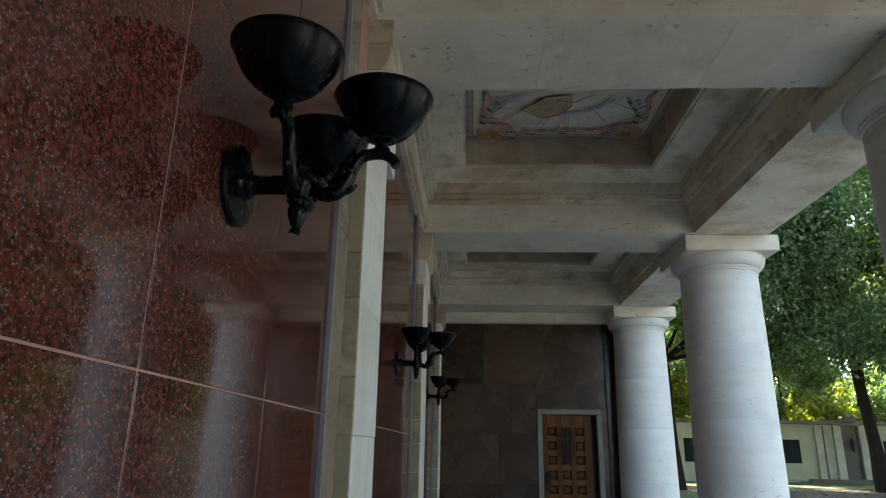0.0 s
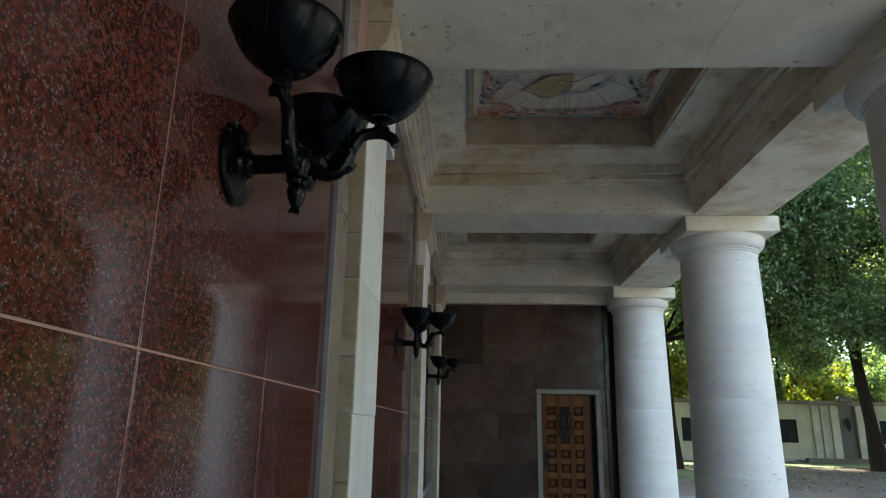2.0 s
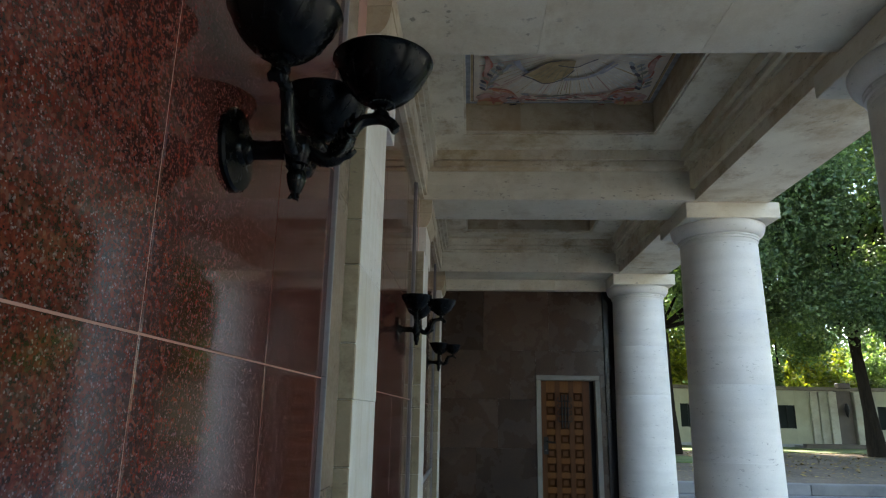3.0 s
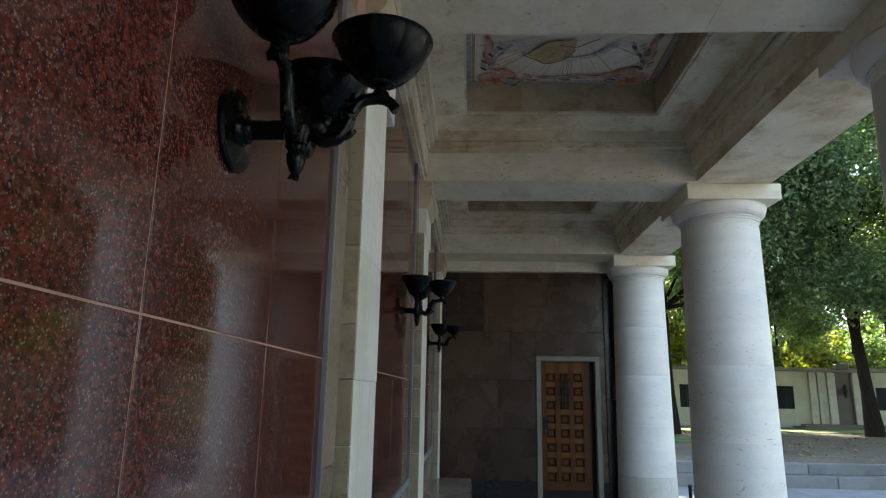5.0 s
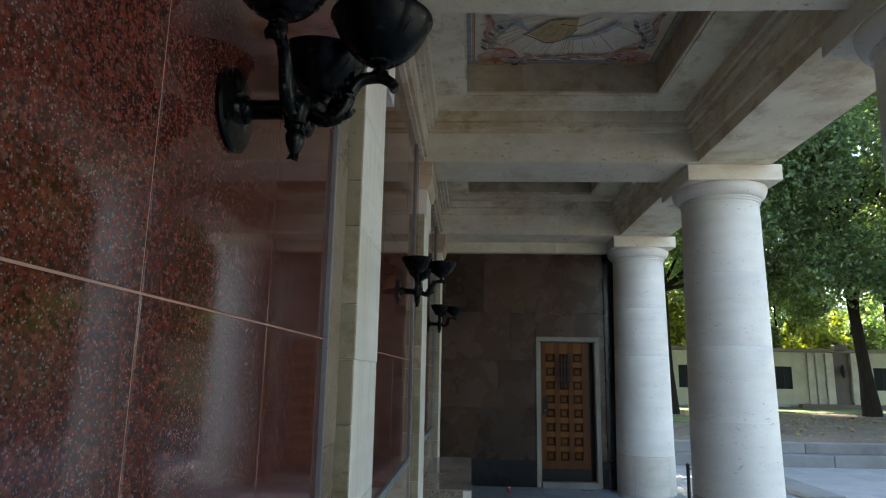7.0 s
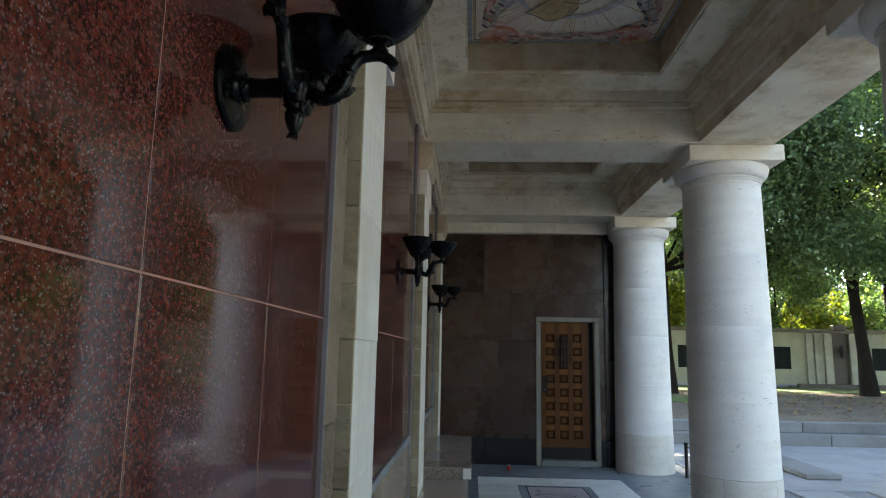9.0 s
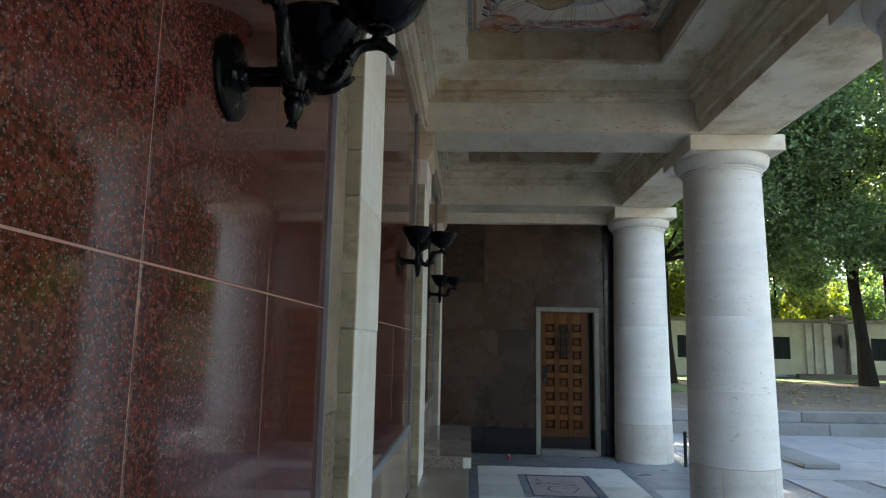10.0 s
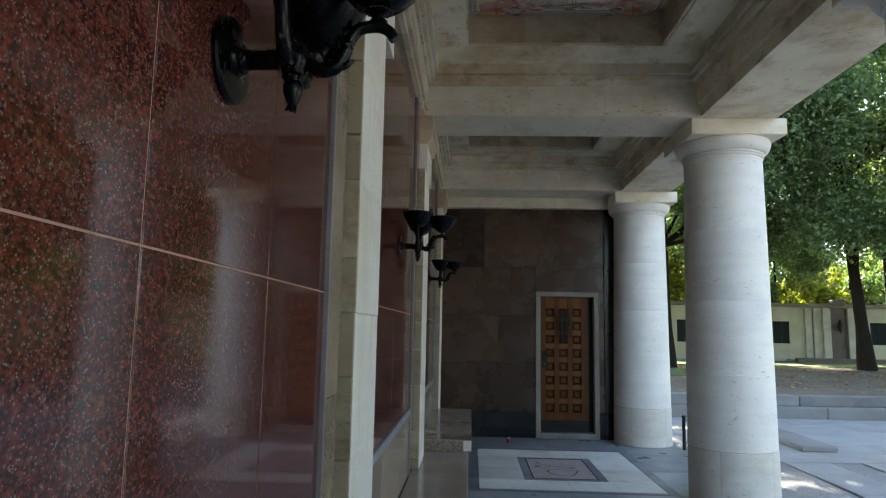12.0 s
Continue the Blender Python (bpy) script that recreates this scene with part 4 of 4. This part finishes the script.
        bowl = part("bowl", lathe(bmesh.new(), prof, 64, seat, closed=False), BRONZE, s, skew=False, smooth=True)
        for i in range(18):
            t = i * math.pi / 9 + 0.1
            rib = []
            for q in range(4):
                rr, zz = bowl_point(0.58 + (0.10 if i % 2 else 0.06) * q, 0.0006)
                rib.append(seat @ Vector((rr * math.cos(t + 0.05 * q), rr * math.sin(t + 0.05 * q), zz)))
            part("rib", tube(bmesh.new(), rib, [0.0004, 0.0015, 0.0015, 0.0004], 5), BRONZE, bowl, skew=False, smooth=True)
        bm = bmesh.new()
        for i in range(20):
            t = i * 2 * math.pi / 20
            bmesh.ops.create_icosphere(bm, subdivisions=1, radius=0.0048, matrix=seat @ pose(0.034 * math.cos(t), 0.034 * math.sin(t), 0.141))
        part("beading", bm, BRONZE, bowl, "ring of small beads", skew=False, smooth=True, kind="stuff")
    s.matrix_basis = pose(0, LAMP_Y, LAMP_Z) @ size
    for k in (1, 2):
        copy_thing(s, pose(0, LAMP_Y + 3.28 * k, LAMP_Z + 0.022 * k) @ Matrix.Scale(0.96, 4))


# ---------------------------------------------------------------- trees
def leaf_cloud(name, rnd, clumps, per, size, material, parent, spread):
    """Many small bent leaves gathered in clumps."""
    verts, faces = [], []
    for c, r in clumps:
        n = max(8, int(per * r * r / (spread * spread)))
        for _ in range(n):
            d = Vector((rnd.gauss(0, 1), rnd.gauss(0, 1), rnd.gauss(0, 0.8)))
            d = d.normalized() * r * min(1.5, abs(rnd.gauss(0.68, 0.30)))
            p = c + d
            s = size * rnd.uniform(0.6, 1.3)
            nrm = (d.normalized() * 0.5 + Vector((rnd.gauss(0, 0.6), rnd.gauss(0, 0.6), rnd.gauss(0.5, 0.5)))).normalized()
            u = nrm.orthogonal().normalized()
            u = (Matrix.Rotation(rnd.uniform(0, 6.28), 3, nrm) @ u)
            w = nrm.cross(u)
            i = len(verts)
            droop = nrm * s * 0.18
            verts += [p - u * s * 0.5, p - w * s * 0.38 - droop, p + u * s * 0.55, p + w * s * 0.38 - droop]
            faces += [(i, i + 1, i + 2), (i, i + 2, i + 3)]
    me = bpy.data.meshes.new(name)
    me.from_pydata([tuple(v) for v in verts], [], faces)
    me.materials.append(material)
    ob = new(name, me)
    ob.parent = parent
    return ob


def build_tree(x, y, z, height, crown_low, radius, trunk, seed, material, per=420, size=0.16, label="", lean=(0, 0), clump=1.1, count=70, thin=0.6):
    rnd = random.Random(seed)
    t = thing("tree", (0, 0, 0), label, "tree", "trees of the park")
    t.location = (*plan(x, y), z)
    bm = bmesh.new()
    top = Vector((lean[0], lean[1], height * 0.75))
    pts, rad = [], []
    for i in range(9):
        s = i / 8
        pts.append(Vector((lean[0] * s + 0.08 * math.sin(s * 5 + seed), lean[1] * s + 0.08 * math.cos(s * 4 + seed), height * 0.75 * s)))
        rad.append(trunk * ((1.45 if i == 0 else 1.0) - 0.8 * s))
    tube(bm, pts, rad, 12)
    clumps = []
    for i in range(count):
        a, u = rnd.uniform(0, 6.283), rnd.random()
        if u > 0.5 and rnd.random() < thin:
            continue
        zz = crown_low + (height - crown_low) * u
        prof = math.sin(math.pi * min(1, 0.22 + 0.78 * u)) ** 0.6
        rr = radius * prof * (0.35 + 0.65 * rnd.random() ** 0.5)
        c = Vector((rr * math.cos(a) + lean[0] * u, rr * math.sin(a) + lean[1] * u, zz - 0.12 * rr))
        clumps.append((c, clump * rnd.uniform(0.6, 1.35)))
        if i % 8 == 0:
            k = min(7, max(3, int(8 * (c.z * rnd.uniform(0.45, 0.85)) / (height * 0.75))))
            s0 = pts[k]
            mid = s0.lerp(c, 0.5) + Vector((rnd.uniform(-0.5, 0.5), rnd.uniform(-0.5, 0.5), 0.1 + 0.7 * rnd.random()))
            tube(bm, [s0, mid, c], [rad[k] * 0.45, rad[k] * 0.25, 0.015], 6)
    part("trunk", bm, BARK, t, skew=False, smooth=True)
    leaf_cloud("crown", rnd, clumps, per, size, material, t, clump)
    return t


def build_park():
    green = "large tree with dense dark green leaves"
    yellow = "tree with yellow-green sunlit autumn leaves"
    build_tree(15.0, 28.4, 0.40, 17, 5.0, 7.8, 0.24, 1, LEAF, 1500, 0.13, green, lean=(-0.8, 0.5), clump=1.05, count=235, thin=0.3)
    build_tree(7.4, 28.2, 0.40, 16, 5.2, 5.8, 0.26, 2, LEAF, 1250, 0.13, green, clump=1.1, count=150, thin=0.3)
    build_tree(21.5, 25.0, 0.40, 17, 4.8, 7.5, 0.32, 3, LEAF, 1400, 0.14, green, clump=1.2, count=180, thin=0.2)
    fork = [o for o in scene.objects if o.name.startswith("trunk")][0]
    limb = tube(bmesh.new(), smooth_path([(-0.22, 0.12, 3.0), (-0.12, 0.15, 3.8), (0.10, 0.2, 5.0), (0.8, 0.3, 7.0), (1.5, 0.4, 9.0)], 4), [0.17 - 0.008 * i for i in range(17)], 10)
    part("limb", limb, BARK, fork.parent, skew=False, smooth=True)
    # further park trees; the first two are unseen, added to shade the court
    for i, (x, y) in enumerate(((2.5, 26.5), (-6.0, 26.0), (27.0, 15.0), (28.0, 3.0), (27.0, -9.0))):
        build_tree(x, y, 0.0, 22 if x < 10 else 17, 6.0, 6.8, 0.36, 60 + i, LEAF, 260, 0.30, green, clump=1.25, count=130, thin=0.3)
    # high sparse crowns added to throw shade on the terrace
    for i in range(5):
        build_tree(-2 + i * 6.5, 43.0 + (i % 2) * 2, 0.0, 20, 10.5, 6.0, 0.30, 80 + i, LEAF, 260, 0.32, green, clump=1.3, count=42, thin=0.3)
    rnd = random.Random(9)
    for i in range(11):
        build_tree(1 + i * 3.9 + rnd.uniform(-1, 1), 50 + rnd.uniform(-3, 6), 0, rnd.uniform(9, 14), 2.4, 3.4, 0.16, 20 + i, LEAF_YELLOW if i % 3 != 1 else LEAF, 230, 0.32,
                   yellow if i % 3 != 1 else green, clump=0.85, count=62)
    for i in range(9):
        build_tree(-2 + i * 8 + rnd.uniform(-2, 2), 92 + rnd.uniform(-3, 5), 0, rnd.uniform(15, 19), 2, 6.0, 0.35, 40 + i, LEAF, 300, 0.5, green, clump=1.8, count=60)


# ---------------------------------------------------------------- low building across the court
def build_far_wall():
    Y, Z = 36.6, 0.40
    h = thing("low_building", (0, Y, Z), "long low cream-rendered building with dark square windows", "building")
    x0, x1, H = 1.0, 46.0, 2.62
    centres = [6.1, 10.6, 14.95, 19.7, 24.6, 29.0]
    w, z0, z1 = 1.12, 0.86, 1.92
    xs = [x0]
    for c in centres:
        xs += [c - w / 2, c + w / 2]
    xs.append(x1)
    for a, b in zip(xs[::2], xs[1::2]):
        part("wall", a_box(a, b, 0, 0.4, 0, H), RENDER_CREAM, h)
    for c in centres:
        part("wall", a_box(c - w / 2, c + w / 2, 0, 0.4, 0, z0), RENDER_CREAM, h)
        part("wall", a_box(c - w / 2, c + w / 2, 0, 0.4, z1, H), RENDER_CREAM, h)
        win = part("window", a_box(c - w / 2, c + w / 2, 0.06, 0.1, z0, z1), DARK_OPENING, h, "dark shuttered opening")
        for i in range(4):
            xx = c - w / 2 + w * i / 3
            part("bar", a_box(xx - 0.012, xx + 0.012, 0.03, 0.06, z0, z1), IRON, win)
    part("coping", a_box(x0 - 0.1, x1, -0.22, 0.6, H, H + 0.17, bevel=0.02), COPING, h, "brown weathered stone coping")
    part("plinth", a_box(x0, x1, -0.05, 0.0, 0, 0.16, bevel=0.01), PAVING, h)
    px = 17.8
    portal = thing("portal", (px, Y - 0.12, Z), "brown stone portal panel between pale pilasters", "portal")
    for s in (-1, 1):
        for o, wd, dp in ((0.60, 0.36, 0.26), (1.0, 0.40, 0.14), (1.40, 0.34, 0.05)):
            part("pilaster", a_box(s * o - wd / 2, s * o + wd / 2, -dp, 0.1, 0.0, H - 0.05, bevel=0.01), PORTAL_STONE, portal)
    part("panel", a_box(-0.37, 0.37, -0.08, 0.1, 0.05, H + 0.1, bevel=0.01), BROWN_SLAB, portal, "brown stone panel")
    part("crest", a_box(-0.30, 0.30, -0.3, 0.1, H + 0.1, H + 0.36, bevel=0.03), BROWN_SLAB, portal)
    part("plinth", a_box(-2.6, 2.6, -0.9, -0.1, -0.02, 0.12, bevel=0.02), KERB, portal)
    part("step", a_box(-2.6, 1.7, -1.5, -1.1, -0.02, 0.22, bevel=0.02), BROWN_SLAB, portal)
    bm = lathe(bmesh.new(), [(0.02, -0.35), (0.08, -0.2), (0.12, 0.0), (0.10, 0.15), (0.03, 0.3)], 12, pose(0, -0.25, 1.75))
    box(bm, -0.03, 0.03, -0.25, -0.08, 1.78, 1.84)
    part("ornament", bm, IRON, portal, "dark bronze ornament", skew=False)


def build_chain_posts():
    for k, (x, y) in enumerate(((3.52, 10.95), (4.62, 11.1))):
        p = thing("barrier_post", (x, y, 0.0), "short black iron barrier post beside the column", "post", "barrier posts")
        part("post", lathe(bmesh.new(), [(0.028, 0.0), (0.024, 0.02), (0.024, 0.44), (0.03, 0.45), (0.03, 0.47), (0.01, 0.485)], 14), IRON, p, skew=False, smooth=True)
        if k == 0:
            pts = [(1.1 * i / 12, 0.217 * i / 12, 0.43 - 0.20 * math.sin(math.pi * i / 12)) for i in range(13)]
            part("chain", tube(bmesh.new(), pts, [0.008] * 13, 6), IRON, p, skew=False)


def build_candle():
    v = thing("votive_candle", (1.09, 9.83, 0.0), "small red glass votive candle on the floor", "candle")
    part("jar", lathe(bmesh.new(), [(0.020, 0.0), (0.026, 0.01), (0.028, 0.05), (0.024, 0.062)], 18), RED_GLASS, v, skew=False, smooth=True)
    part("lid", lathe(bmesh.new(), [(0.024, 0.062), (0.026, 0.066), (0.018, 0.078), (0.006, 0.082)], 18), TAN_METAL, v, "pale metal lid", skew=False, smooth=True)


def build_fallen_leaves():
    """Dry leaves scattered over the terrace."""
    rnd = random.Random(31)
    verts, faces = [], []
    for i in range(5200):
        x, y, z = rnd.uniform(4, 30), rnd.uniform(17.5, 34), 0.41
        s, t = rnd.uniform(0.03, 0.075), rnd.uniform(0, 6.28)
        u, w = Vector((math.cos(t), math.sin(t), rnd.uniform(-0.2, 0.3))) * s, Vector((-math.sin(t), math.cos(t), rnd.uniform(-0.2, 0.3))) * s * 0.65
        p = Vector((*plan(x, y), z + 0.012))
        n = len(verts)
        verts += [tuple(p - u), tuple(p + w), tuple(p + u), tuple(p - w)]
        faces.append((n, n + 1, n + 2, n + 3))
    me = bpy.data.meshes.new("fallen_leaves")
    me.from_pydata(verts, [], faces)
    me.materials.append(DRY_LEAF)
    tagged(new("fallen_leaves", me), "dry brown and yellow leaves lying on the terrace", "leaves", kind="stuff")


TAN_METAL = Mat("pale_metal", 0.35, 0.8).color((0.55, 0.5, 0.42)).m
DRY_LEAF = Mat("dry_leaves", 0.8)
DRY_LEAF.color(DRY_LEAF.ramp(DRY_LEAF.island(), (0.0, (0.12, 0.06, 0.02)), (0.6, (0.30, 0.18, 0.05)), (1.0, (0.40, 0.32, 0.07))))
DRY_LEAF = DRY_LEAF.m
PLAN[:] = [0.996, 0.015, 0.053, 0.861, -0.108, 0.0]
build_ground()
build_far_wall()
build_chain_posts()
build_fallen_leaves()
build_park()
PLAN[:] = [1, 0, 0, 1, 0, 0]
build_floor()
build_long_wall()
build_end_wall()
build_columns()
build_beams()
build_benches()
build_sconces()
build_candle()
